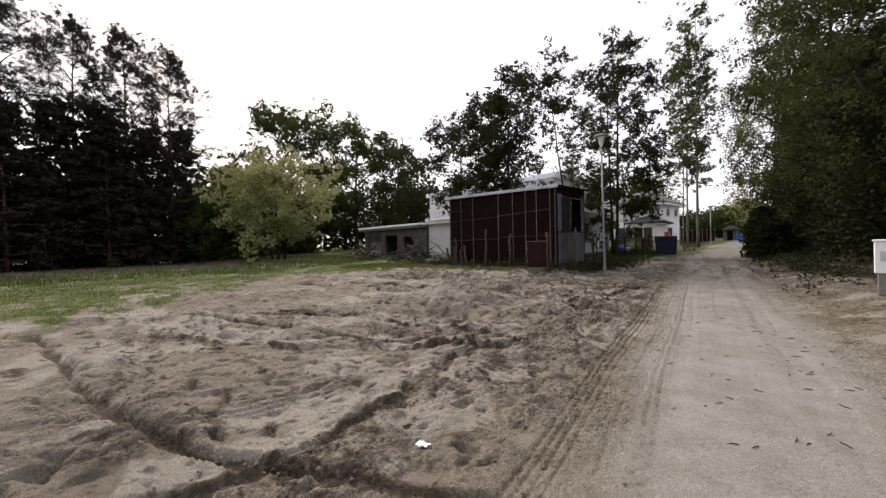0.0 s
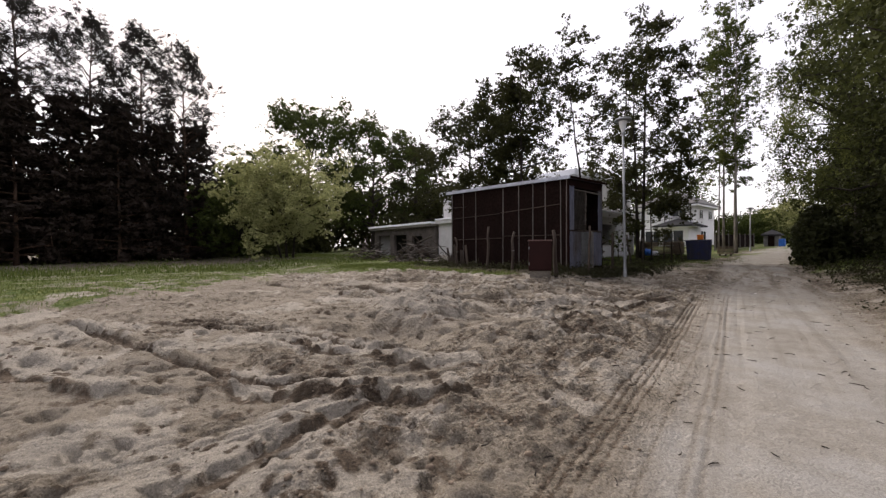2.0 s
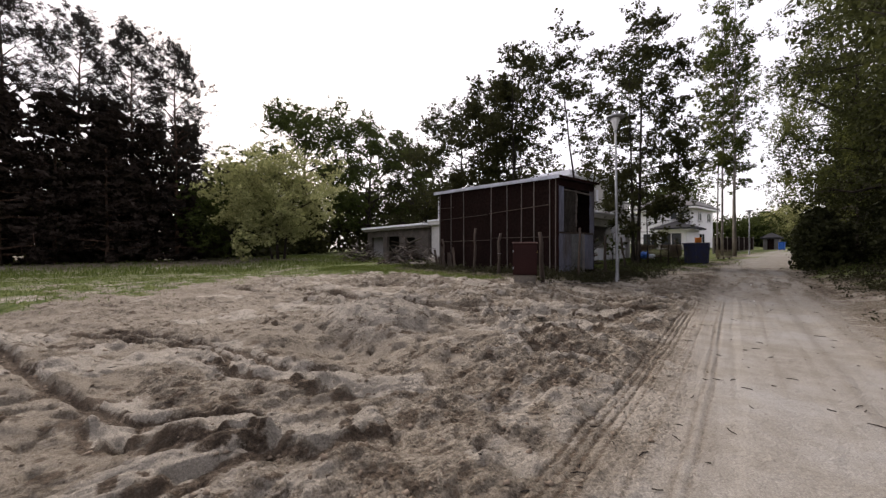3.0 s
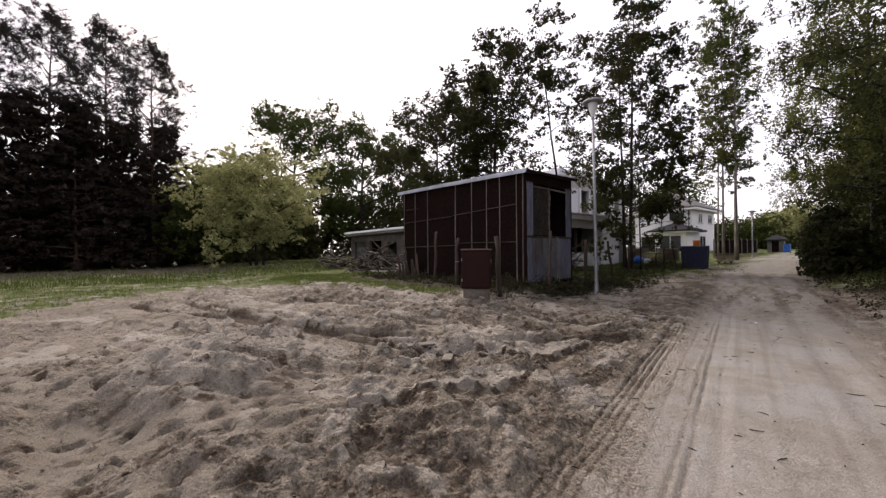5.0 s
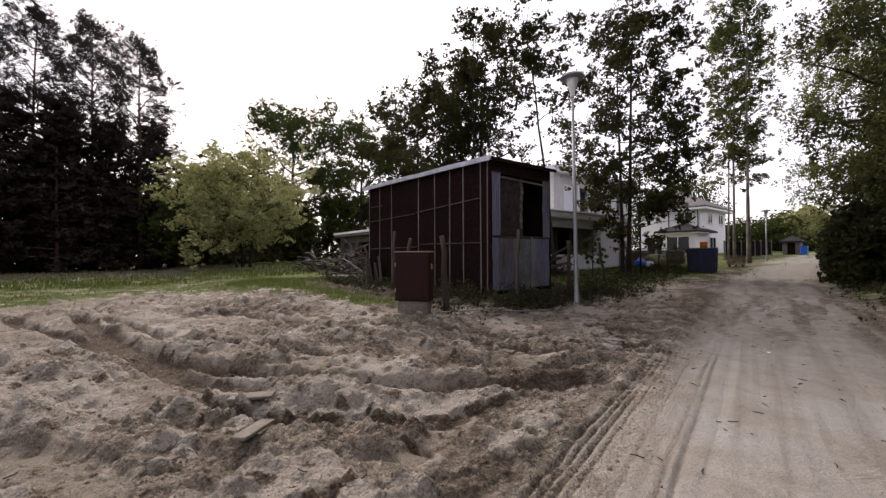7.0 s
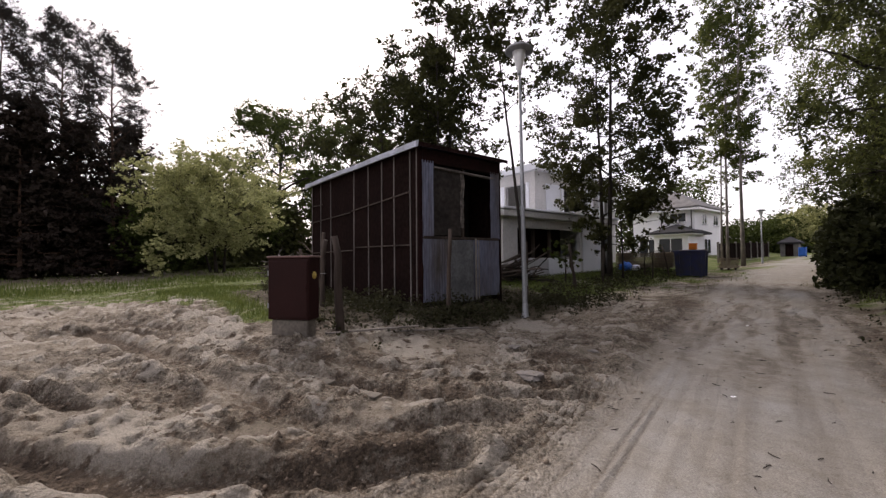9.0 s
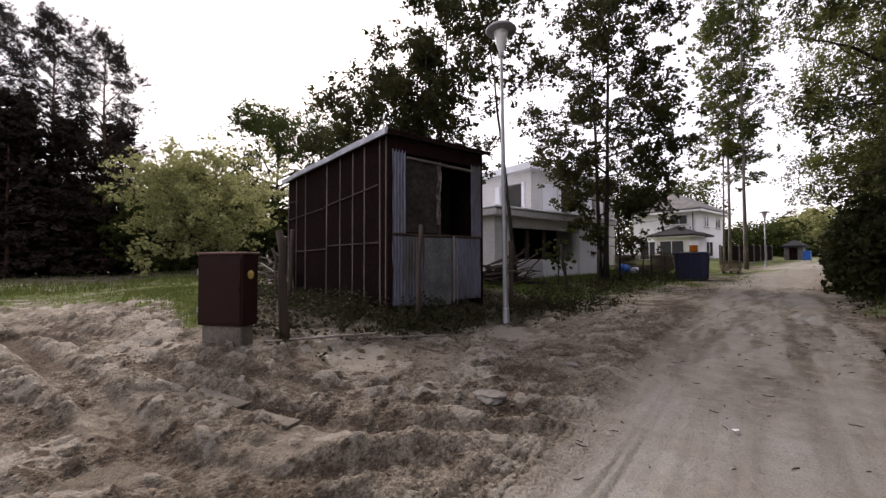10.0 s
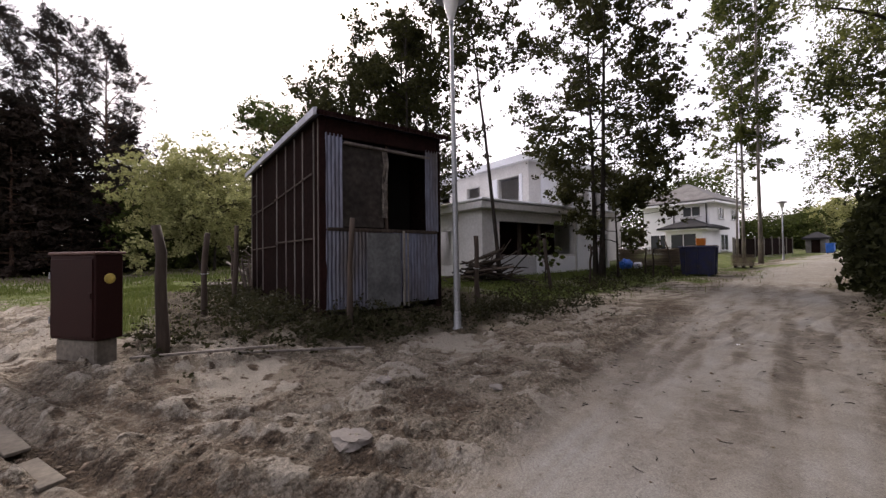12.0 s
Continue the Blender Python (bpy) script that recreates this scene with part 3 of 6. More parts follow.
def zones(x, y):
    """How far each spot is road, turf, damp soil and leaf litter, painted shade included."""
    off = x - road_mid(y)
    wob = 0.25 * rough(x, y, 1.3, 61)
    side = np.where(off > 0, 1.15, 1.0) * road_half(y)
    ragged = 0.22 * rough(off * 3.0, y * 0.3, 0.5, 62, 3)
    road = 1 - step(np.abs(off + wob + ragged), side * 0.55, side * 1.22)
    left = -off - road_half(y)
    patch = 0.5 + 0.5 * (0.6 * rough(x, y, 3.0, 71, 3) + 0.7 * rough(x, y, 0.9, 72, 3))
    sand_edge = np.interp(y, (-4, -1, 0, 1.7, 5, 8, 10.4, 12, 13.4, 14.6), (-8.6, -9.6, -10.6, -12.2, -16.0, -19.5, -18.2, -15.0, -10.8, -9.2))
    inward = sand_edge - x + 1.6 * rough(x, y, 1.6, 73, 4)
    tufts = np.clip(2.4 * (0.5 + 0.5 * rough(x, y, 0.5, 74, 3)) - 0.75, 0, 1)
    meadow = np.maximum(step(inward, 0.8, 4.0) * np.clip(1.9 * patch - 0.30, 0.04, 1.1), 0.8 * step(inward, -2.0, 1.5) * tufts)
    edge = np.interp(y, (12.4, 13.5, 15.3, 16.4, 18.3, 23.4, 33.4, 46), (-9.6, -9.4, -8.6, -7.9, -7.9, -9.3, -10.9, -12.4))
    verge = step(edge - x + 0.5 * rough(x, y, 1.0, 77, 3), -0.2, 0.7) * step(y, 12.3, 13.0)
    bare = np.exp(-((x + 8.9) / 0.9) ** 2) * step(y, 13.3, 14.5) * (1 - step(y, 18.5, 20.5))
    verge = verge * (1 - 0.75 * bare) * (0.55 + 0.6 * patch)
    grass = np.maximum(meadow, verge)
    far = step(np.hypot(x, y - 12), 34, 60)
    grass = np.maximum(grass, far * (1 - road))
    bank = np.interp(y, (6, 14, 24, 60), (3.2, 2.0, 0.3, 0.2))
    litter = step(off - road_half(y) - bank + 0.5 * rough(x, y, 1.5, 79), -0.2, 0.7) * step(y, 6, 12)
    green_bank = litter * step(0.5 + 0.5 * rough(x, y, 1.4, 157, 3), 0.40, 0.62) * step(y, 18, 24)
    litter = np.maximum(litter, 0.92 * step(edge + 0.35 - x + 0.5 * rough(x, y, 0.8, 78, 3), -0.1, 0.5) * step(y, 13.0, 14.0) * (1 - step(y, 20, 22)) * (1 - step(-x, 17, 19)))
    # dark band before the pines: their shade painted through the litter layer
    litter = np.maximum(litter, 0.75 * step(-x + 0.25 * (y - 6) + 4.0 * rough(x, y, 5.0, 173, 3), 30, 44) * (1 - step(y, 15, 24)))
    grass = np.maximum(grass * (1 - litter), 0.8 * green_bank)
    litter = litter * (1 - green_bank)
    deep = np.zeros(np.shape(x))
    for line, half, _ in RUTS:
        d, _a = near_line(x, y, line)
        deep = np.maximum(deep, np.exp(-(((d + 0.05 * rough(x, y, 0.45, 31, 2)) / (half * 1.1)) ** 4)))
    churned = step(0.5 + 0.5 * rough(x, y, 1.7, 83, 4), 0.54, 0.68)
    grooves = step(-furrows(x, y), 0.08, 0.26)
    # narrow shadow at the foot of each scarp, put into the colour
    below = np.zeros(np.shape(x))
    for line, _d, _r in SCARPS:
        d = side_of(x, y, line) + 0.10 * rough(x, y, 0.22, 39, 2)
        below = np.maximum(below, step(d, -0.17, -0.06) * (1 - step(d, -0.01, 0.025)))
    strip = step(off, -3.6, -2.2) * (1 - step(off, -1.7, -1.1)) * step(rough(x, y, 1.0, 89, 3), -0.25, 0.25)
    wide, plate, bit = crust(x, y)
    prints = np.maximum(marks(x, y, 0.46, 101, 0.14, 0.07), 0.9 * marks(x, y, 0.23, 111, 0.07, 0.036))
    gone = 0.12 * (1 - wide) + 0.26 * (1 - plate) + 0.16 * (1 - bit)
    # damp churned soil together with painted shade in ruts and prints
    damp_shade = np.clip(0.06 * step(y, 9.0, 11.0) + 0.95 * deep * (1 - 0.75 * step(y, 10.6, 11.8)) + 0.22 * churned + 0.15 * grooves + 0.6 * below + 0.18 * strip + gone * loose_at(x, y) * step(-off, 0.5, 1.5) + 0.65 * prints * step(-off, 1.5, 2.5), 0, 1) * (1 - road)
    churn = step(y, 13.0, 20) * (1 - step(y, 32, 39)) * (1 - step(np.abs(off), 1.7, 2.6)) * step(rough(off * 3.0, y * 0.5, 0.8, 97, 4), -0.3, 0.3)
    damp_shade = np.maximum(damp_shade, 0.7 * churn)
    road = road * (1 - 0.6 * churn)
    lines = np.zeros(np.shape(x))
    for o, wide_line, _deep in TYRES:
        lines = np.maximum(lines, np.exp(-(((off - o - tyre_way(y)) / wide_line) ** 4)) * (0.85 if o < -1.2 else 0.6))
    lines = lines * (1 - step(y, 14, 20)) * step(rough(x, y, 1.3, 163), -0.8, -0.2)
    on_tread = np.exp(-((off + 1.1) / 0.48) ** 4) * (1 - step(y, 14, 17))
    damp_shade = np.maximum(damp_shade * (1 - 0.6 * on_tread), 0.9 * lines)
    damp_shade = np.maximum(damp_shade, 0.55 * step(off, 1.0, 1.8) * step(rough(x, y, 0.5, 175, 4), -0.2, 0.2) * (1 - road))
    road = road * (1 - 0.7 * lines)
    streak = 0.55 * step(rough(off * 9.0, y * 0.22, 1.0, 131, 4), 0.1, 0.5) + 0.25 * step(rough(x, y, 0.7, 137, 4), 0.15, 0.5)
    dry = 0.8 * step(0.5 + 0.5 * rough(x, y, 1.1, 167, 4), 0.54, 0.66)
    for line, _d, _r in SCARPS:
        d = side_of(x, y, line) + 0.10 * rough(x, y, 0.22, 39, 2)
        dry = np.maximum(dry, step(d, 0.0, 0.05) * (1 - step(d, 0.25, 0.6)))
    dry = np.maximum(dry, 0.9 * np.exp(-(((x + 6.95) / 1.4) ** 2 + ((y - 6.75) / 0.8) ** 2) ** 2))
    flakes = step(y, 5.5, 8.0) * plate * bit * step(rough(x, y, 0.33, 177, 3), 0.0, 0.04)
    dry = np.maximum(dry, 0.85 * flakes * (1 - 0.6 * deep))
    dry = dry * (1 - 0.8 * damp_shade) * (1 - road)
    return road, grass, damp_shade, litter, dry, 0.6 * np.clip(streak, 0, 1) * step(y, 2.0, 6.5)


def spaced(points):
    """Grid lines: (from, to, step) stretches joined."""
    out = [np.arange(a, b, s) for a, b, s in points]
    return np.concatenate(out + [[points[-1][1]]])


def build_ground():
    gx = spaced([(-2500, -300, 220), (-300, -80, 20), (-80, -30, 2.5), (-30, -20, 0.5), (-20, -13, 0.14), (-13, -9, 0.06), (-9, -6.4, 0.036), (-6.4, -4.0, 0.026), (-4.0, -1.2, 0.017), (-1.2, 0.5, 0.045), (0.5, 2.0, 0.09), (2.0, 6, 0.4), (6, 60, 4), (60, 300, 30), (300, 2500, 220)])
    gy = spaced([(-2500, -300, 220), (-300, -40, 20), (-40, -6, 2.0), (-6, -0.5, 0.3), (-0.5, 0.2, 0.07), (0.2, 13.0, 0.03), (13.0, 17.0, 0.04), (17.0, 24, 0.1), (24, 40, 0.35), (40, 100, 2.0), (100, 300, 20), (300, 2500, 220)])
    X, Y = np.meshgrid(gx, gy)
    Z = height(X, Y)
    far = step(np.hypot(X, Y), 150, 900)
    Z = Z * (1 - far) + 1.0 * far
    nx, ny = len(gx), len(gy)
    verts = np.stack([X, Y, Z], -1).reshape(-1, 3)
    road, grass, damp_shade, litter, dry, streak = (q.ravel() for q in zones(X, Y))
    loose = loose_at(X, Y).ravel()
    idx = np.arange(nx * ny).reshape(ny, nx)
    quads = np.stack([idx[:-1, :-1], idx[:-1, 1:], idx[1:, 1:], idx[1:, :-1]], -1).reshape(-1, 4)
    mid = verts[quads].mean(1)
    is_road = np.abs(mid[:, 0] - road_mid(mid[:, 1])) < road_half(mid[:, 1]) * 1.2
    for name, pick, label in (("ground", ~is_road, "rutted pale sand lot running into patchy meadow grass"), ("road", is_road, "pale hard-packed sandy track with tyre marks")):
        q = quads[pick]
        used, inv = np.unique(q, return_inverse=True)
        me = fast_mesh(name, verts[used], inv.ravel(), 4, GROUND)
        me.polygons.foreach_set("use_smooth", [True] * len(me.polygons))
        for key, arr in (("road", road), ("grass", grass), ("damp_shade", damp_shade), ("litter", litter), ("dry", dry), ("streak", streak), ("loose", loose)):
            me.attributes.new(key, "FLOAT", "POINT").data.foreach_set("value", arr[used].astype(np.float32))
        tagged(new(name, me), label, name, kind="structure")


def ground_at(x, y):
    return float(height(np.array([x]), np.array([y]))[0])


build_ground()


# ---------------------------------------------------------------- the shed
def build_shed():
    """Local frame: origin at the front corner by the lot, x along the long side away from the road, y along the front."""
    L, W, H0, H1 = 7.1, 2.72, 3.86, 4.02
    s = thing("shed", (-9.5, 16.08, 0.33), "tall lean-to shed of tar paper, battens and corrugated steel", "shed")
    T = 0.05
    top = lambda d: H0 + (H1 - H0) * d / L

    def panel(x0, x1, y0, y1, z0, zt0, zt1):
        bm = bmesh.new()
        a = [(x0, y0, z0), (x1, y0, z0), (x1, y1, z0), (x0, y1, z0), (x0, y0, zt0), (x1, y0, zt1), (x1, y1, zt1), (x0, y1, zt0)]
        v = [bm.verts.new(p) for p in a]
        for f in ((3, 2, 1, 0), (4, 5, 6, 7), (0, 1, 5, 4), (1, 2, 6, 5), (2, 3, 7, 6), (3, 0, 4, 7)):
            bm.faces.new([v[i] for i in f])
        return bm

    part("side_wall", panel(-L, -0.02, 0, T, 0.0, top(L), top(0)), TAR, s, "black tar-paper wall")
    part("side_wall", panel(-L, 0, W - T, W, 0.0, top(L), top(0)), TAR, s, "black tar-paper wall")
    part("back_wall", panel(-L, -L + T, T, W - T, 0.0, top(L), top(L)), TAR, s)
    part("floor_board", block((-L + T, T, 0.02), (-T, W - T, 0.1), 0.005), WOOD, s)
    # front frame: corner posts, header, mid rail
    part("corner_post", block((-0.1, -0.015, 0), (0.03, 0.13, H0), 0.012), RUSTED, s, "dark red-brown corner cladding")
    part("corner_post", block((-0.1, W - 0.1, 0), (0.02, W + 0.01, H0), 0.012), TAR, s)
    part("header_beam", block((-0.1, 0.13, H0 - 0.36), (0.035, W - 0.1, H0 - 0.03), 0.015), RUSTED, s, "rust-brown header board")
    part("mid_rail", block((-0.05, 0.13, 1.70), (0.045, W - 0.1, 1.77), 0.01), WOOD, s)
    part("window_rail", block((-0.03, 0.40, 3.40), (0.05, W - 0.36, 3.45), 0.008, m=Matrix.Rotation(radians(-1.2), 4, "X")), BATTEN, s, "pale batten over the opening")
    # corrugated sheets on the front
    for n, (y0, y1, z0, z1) in enumerate(((0.10, 0.43, 1.74, 3.55), (W - 0.40, W - 0.08, 1.74, 3.55), (0.10, 0.80, 0.22, 1.72), (0.78, 1.62, 0.18, 1.70), (1.60, W - 0.08, 0.25, 1.72))):
        v, f = wavy_sheet(y1 - y0, z1 - z0, seed=n)
        me = mesh_of("metal_sheet", [(0.02 + p[1] + 0.006 * (n % 2), y0 + p[0], z0 + p[2]) for p in v], f, SHEET, True)
        part("metal_sheet", me, SHEET, s, "blue-grey corrugated steel sheet")
    part("door_board", block((0.045, 0.92, 0.16), (0.065, 1.66, 1.68), 0.006), material("grey_board", (0.115, 0.12, 0.125), 0.7, vary=0.25, scale=2.5, fine=14), s, "grey flat board")
    part("batten", block((0.05, 1.72, 0.18), (0.075, 1.77, 1.74), 0.005), CONCRETE, s, "pale upright strip")
    part("batten", block((0.05, 1.83, 0.16), (0.072, 1.86, 1.70), 0.005), CONCRETE, s, "pale upright strip")
    # the opening: dirty film over its half, a near-black board as shade behind
    def film(y0, y1, z0, z1, x, mat, name, seed, torn=0.0):
        rng = np.random.default_rng(seed)
        ny, nz = 12, 14
        verts, faces = [], []
        for j in range(nz):
            for i in range(ny):
                u, w = i / (ny - 1), j / (nz - 1)
                e = torn * (0.05 * math.sin(5.0 * w + seed) * w + rng.normal(0, 0.012))
                verts.append((x + rng.normal(0, 0.012), y0 + (y1 - y0) * u + e, z0 + (z1 - z0) * w))
        n = len(verts)
        verts += [(p[0] - 0.004, p[1], p[2]) for p in verts]
        for j in range(nz - 1):
            for i in range(ny - 1):
                a = j * ny + i
                faces += [(a, a + 1, a + ny + 1, a + ny), (n + a + ny, n + a + ny + 1, n + a + 1, n + a)]
        part(name, mesh_of(name, verts, faces, mat, True), mat, s, "dirty plastic film" if mat is FILM else "torn pale strip of film")

    film(0.42, 1.32, 1.80, 3.42, -0.02, FILM, "film", 3)
    film(1.27, 1.39, 2.0, 3.40, 0.012, PALE_FILM, "film_strip", 4, 1.0)
    # near-black board added to stand for the unlit inside
    part("inner_wall", block((-1.3, T, 0.1), (-1.25, W - T, top(1.3) - 0.05), 0), INSIDE_SHADE, s)
    part("post", block((-0.06, 1.36, 1.77), (-0.01, 1.42, 3.5), 0.006), WOOD, s)
    # battens on the long side
    for x in (-0.05, -0.30, -1.05, -1.70, -2.46, -3.42, -5.20, -6.15, -7.05):
        lean = random.uniform(-0.6, 0.6)
        m = Matrix.Translation((x, 0, 0)) @ Matrix.Rotation(radians(lean), 4, "Y")
        part("batten", block((-0.016, -0.024, random.uniform(0.05, 0.35)), (0.016, -0.001, top(-x) - 0.06), 0.004, m=m), BATTEN, s)
    for x0, x1, z, dip in ((-7.05, -5.9, 3.2, -0.03), (-7.0, -3.6, 2.64, 0.05), (-3.5, -0.3, 2.76, 0.12), (-7.0, -3.3, 1.5, 0.02), (-3.4, -0.3, 1.58, -0.03)):
        m = Matrix.Translation(((x0 + x1) / 2, 0, z)) @ Matrix.Rotation(-math.atan2(dip, x1 - x0), 4, "Y")
        h = (x1 - x0) / 2
        part("batten", block((-h, -0.05, -0.016), (h, -0.025, 0.016), 0.004, m=m), WOOD, s)
    # boards leaning on the far end, ragged lower sheets
    for i in range(7):
        x = -6.95 + i * 0.22 + random.uniform(-0.05, 0.05)
        m = Matrix.Translation((x, -0.03, 0)) @ Matrix.Rotation(radians(random.uniform(4, 11)), 4, "X") @ Matrix.Rotation(radians(random.uniform(-5, 5)), 4, "Y")
        part("loose_board", block((-0.09, -0.2, -0.1), (0.07, -0.175, random.uniform(0.7, 1.3)), 0.005, m=m), WOOD, s)
    # roof: sheets and its pale edge
    for i in range(8):
        x0 = 0.16 - i * (L + 0.4) / 8
        x1 = x0 - (L + 0.4) / 8 - 0.03
        v, f = wavy_sheet(x0 - x1, W + 0.26, seed=20 + i)
        pts = [(x1 + p[0], -0.13 + p[2], top(-(x1 + p[0])) + 0.03 + p[1] + 0.004 * (i % 2)) for p in v]
        part("roof_sheet", mesh_of("roof_sheet", pts, f, SHEET, True), SHEET, s, "weathered corrugated roof sheet")
    edge_runs = 6
    for i in range(edge_runs):
        a, b = 0.2 - (L + 0.45) * i / edge_runs, 0.2 - (L + 0.45) * (i + 1) / edge_runs
        wob = random.uniform(-0.012, 0.012)
        bm = bmesh.new()
        p = [(a, -0.17, top(-a) - 0.075 + wob), (a, -0.12, top(-a) - 0.075), (a, -0.10, top(-a) + 0.075), (a, -0.17, top(-a) + 0.06 + wob)]
        q = [(b, y, z + top(-b) - top(-a)) for _, y, z in p]
        vs = [bm.verts.new(c) for c in p + q]
        for f in ((0, 1, 2, 3), (7, 6, 5, 4), (0, 4, 5, 1), (1, 5, 6, 2), (2, 6, 7, 3), (3, 7, 4, 0)):
            bm.faces.new([vs[k] for k in f])
        bmesh.ops.recalc_face_normals(bm, faces=bm.faces[:])
        part("edge_strip", bm, ROOF_EDGE, s, "bent pale zinc edge strip")
    v, f = wavy_sheet(W + 0.26, 0.16, seed=50)
    part("front_edge", mesh_of("front_edge", [(0.17 + p[1], -0.13 + p[0], H0 - 0.05 + p[2] * 0.6) for p in v], f, RUSTED, True), RUSTED, s, "rusty front roof edge")


build_shed()


# ---------------------------------------------------------------- cabinet, lamp, skip
def build_cabinet():
    c = thing("utility_cabinet", (-8.62, 13.06, 0.30), "red-brown electricity cabinet on a grey concrete base", "utility cabinet", turn=38.5)
    part("plinth", block((-0.33, -0.18, 0), (0.33, 0.06, 0.32), 0.02), material("stained_concrete", (0.15, 0.132, 0.112), 0.95, vary=0.25, scale=3, fine=25), c, "rough grey concrete base")
    body = part("body", block((-0.37, -0.21, 0.32), (0.37, 0.09, 1.30), 0.012), CABINET, c)
    part("door", block((-0.345, -0.224, 0.36), (0.345, -0.210, 1.25), 0.006), CABINET, body)
    part("lid", block((-0.39, -0.23, 1.30), (0.39, 0.11, 1.335), 0.012), material("lid_brown", (0.13, 0.075, 0.065), 0.6, vary=0.2, scale=3, fine=30), c, "faded brown lid")
    part("hinge", block((-0.362, -0.232, 0.5), (-0.342, -0.222, 0.58), 0.002), STEEL, body)
    part("hinge", block((-0.362, -0.232, 1.02), (-0.342, -0.222, 1.10), 0.002), STEEL, body)
    disc = turned("warning_disc", [(0.0, 0.0), (0.06, 0.0), (0.06, 0.006), (0.0, 0.008)], material("yellow_sign", (0.55, 0.42, 0.10), 0.5, vary=0.3, scale=9, fine=40, bump=0), 16)
    ob = part("warning_disc", disc, None, body, "worn yellow and white warning disc")
    ob.matrix_basis = pose(0.371, -0.06, 1.02, 0, 90, 0)
    part("lock", block((0.30, -0.236, 0.80), (0.335, -0.222, 0.86), 0.004), CABINET, body, "small dark lock")


build_cabinet()


def build_street_lamp(name, at, tall, label, lean=(0, 0)):
    p = thing(name, at, label, "street lamp", "street lamps")
    x, y = lean
    run = [((0, 0, 0), 0.062), ((x * 0.02, y * 0.02, 0.05), 0.06), ((x * 0.4, y * 0.4, tall * 0.4), 0.052), ((x, y, tall - 0.62), 0.036)]
    part("pole", tubes("pole", [([q for q, _ in run], [r for _, r in run])], STEEL, 12), STEEL, p)
    part("base_collar", turned("base_collar", [(0.10, -0.02), (0.10, 0.02), (0.075, 0.05), (0.07, 0.30), (0.063, 0.34)], STEEL), STEEL, p)
    part("service_door", block((0.058, -0.035, 0.75), (0.068, 0.035, 1.05), 0.003), STEEL, p)
    head = part("lantern", turned("lantern", [(0.045, tall - 0.64), (0.06, tall - 0.56), (0.075, tall - 0.52), (0.135, tall - 0.30), (0.165, tall - 0.13), (0.15, tall - 0.11), (0.0, tall - 0.10)], LAMP_GLASS), LAMP_GLASS, p, "frosted tapering lamp glass")
    cap = part("cap", turned("cap", [(0.10, tall - 0.15), (0.33, tall - 0.13), (0.345, tall - 0.10), (0.30, tall - 0.05), (0.12, tall + 0.01), (0.0, tall + 0.02)], STEEL, 28), STEEL, p, "flat grey mushroom cap")
    for o in (head, cap):
        o.matrix_basis = Matrix.Translation((x, y, 0))
    part("collar", turned("collar", [(0.05, tall - 0.70), (0.055, tall - 0.69), (0.055, tall - 0.62), (0.045, tall - 0.61)], STEEL), STEEL, p).matrix_basis = Matrix.Translation((x, y, 0))
    return p


build_street_lamp("street_lamp", (-8.25, 18.3, ground_at(-8.25, 18.3)), 6.58, "slim grey steel street lamp with a mushroom head", (-0.05, -0.02))


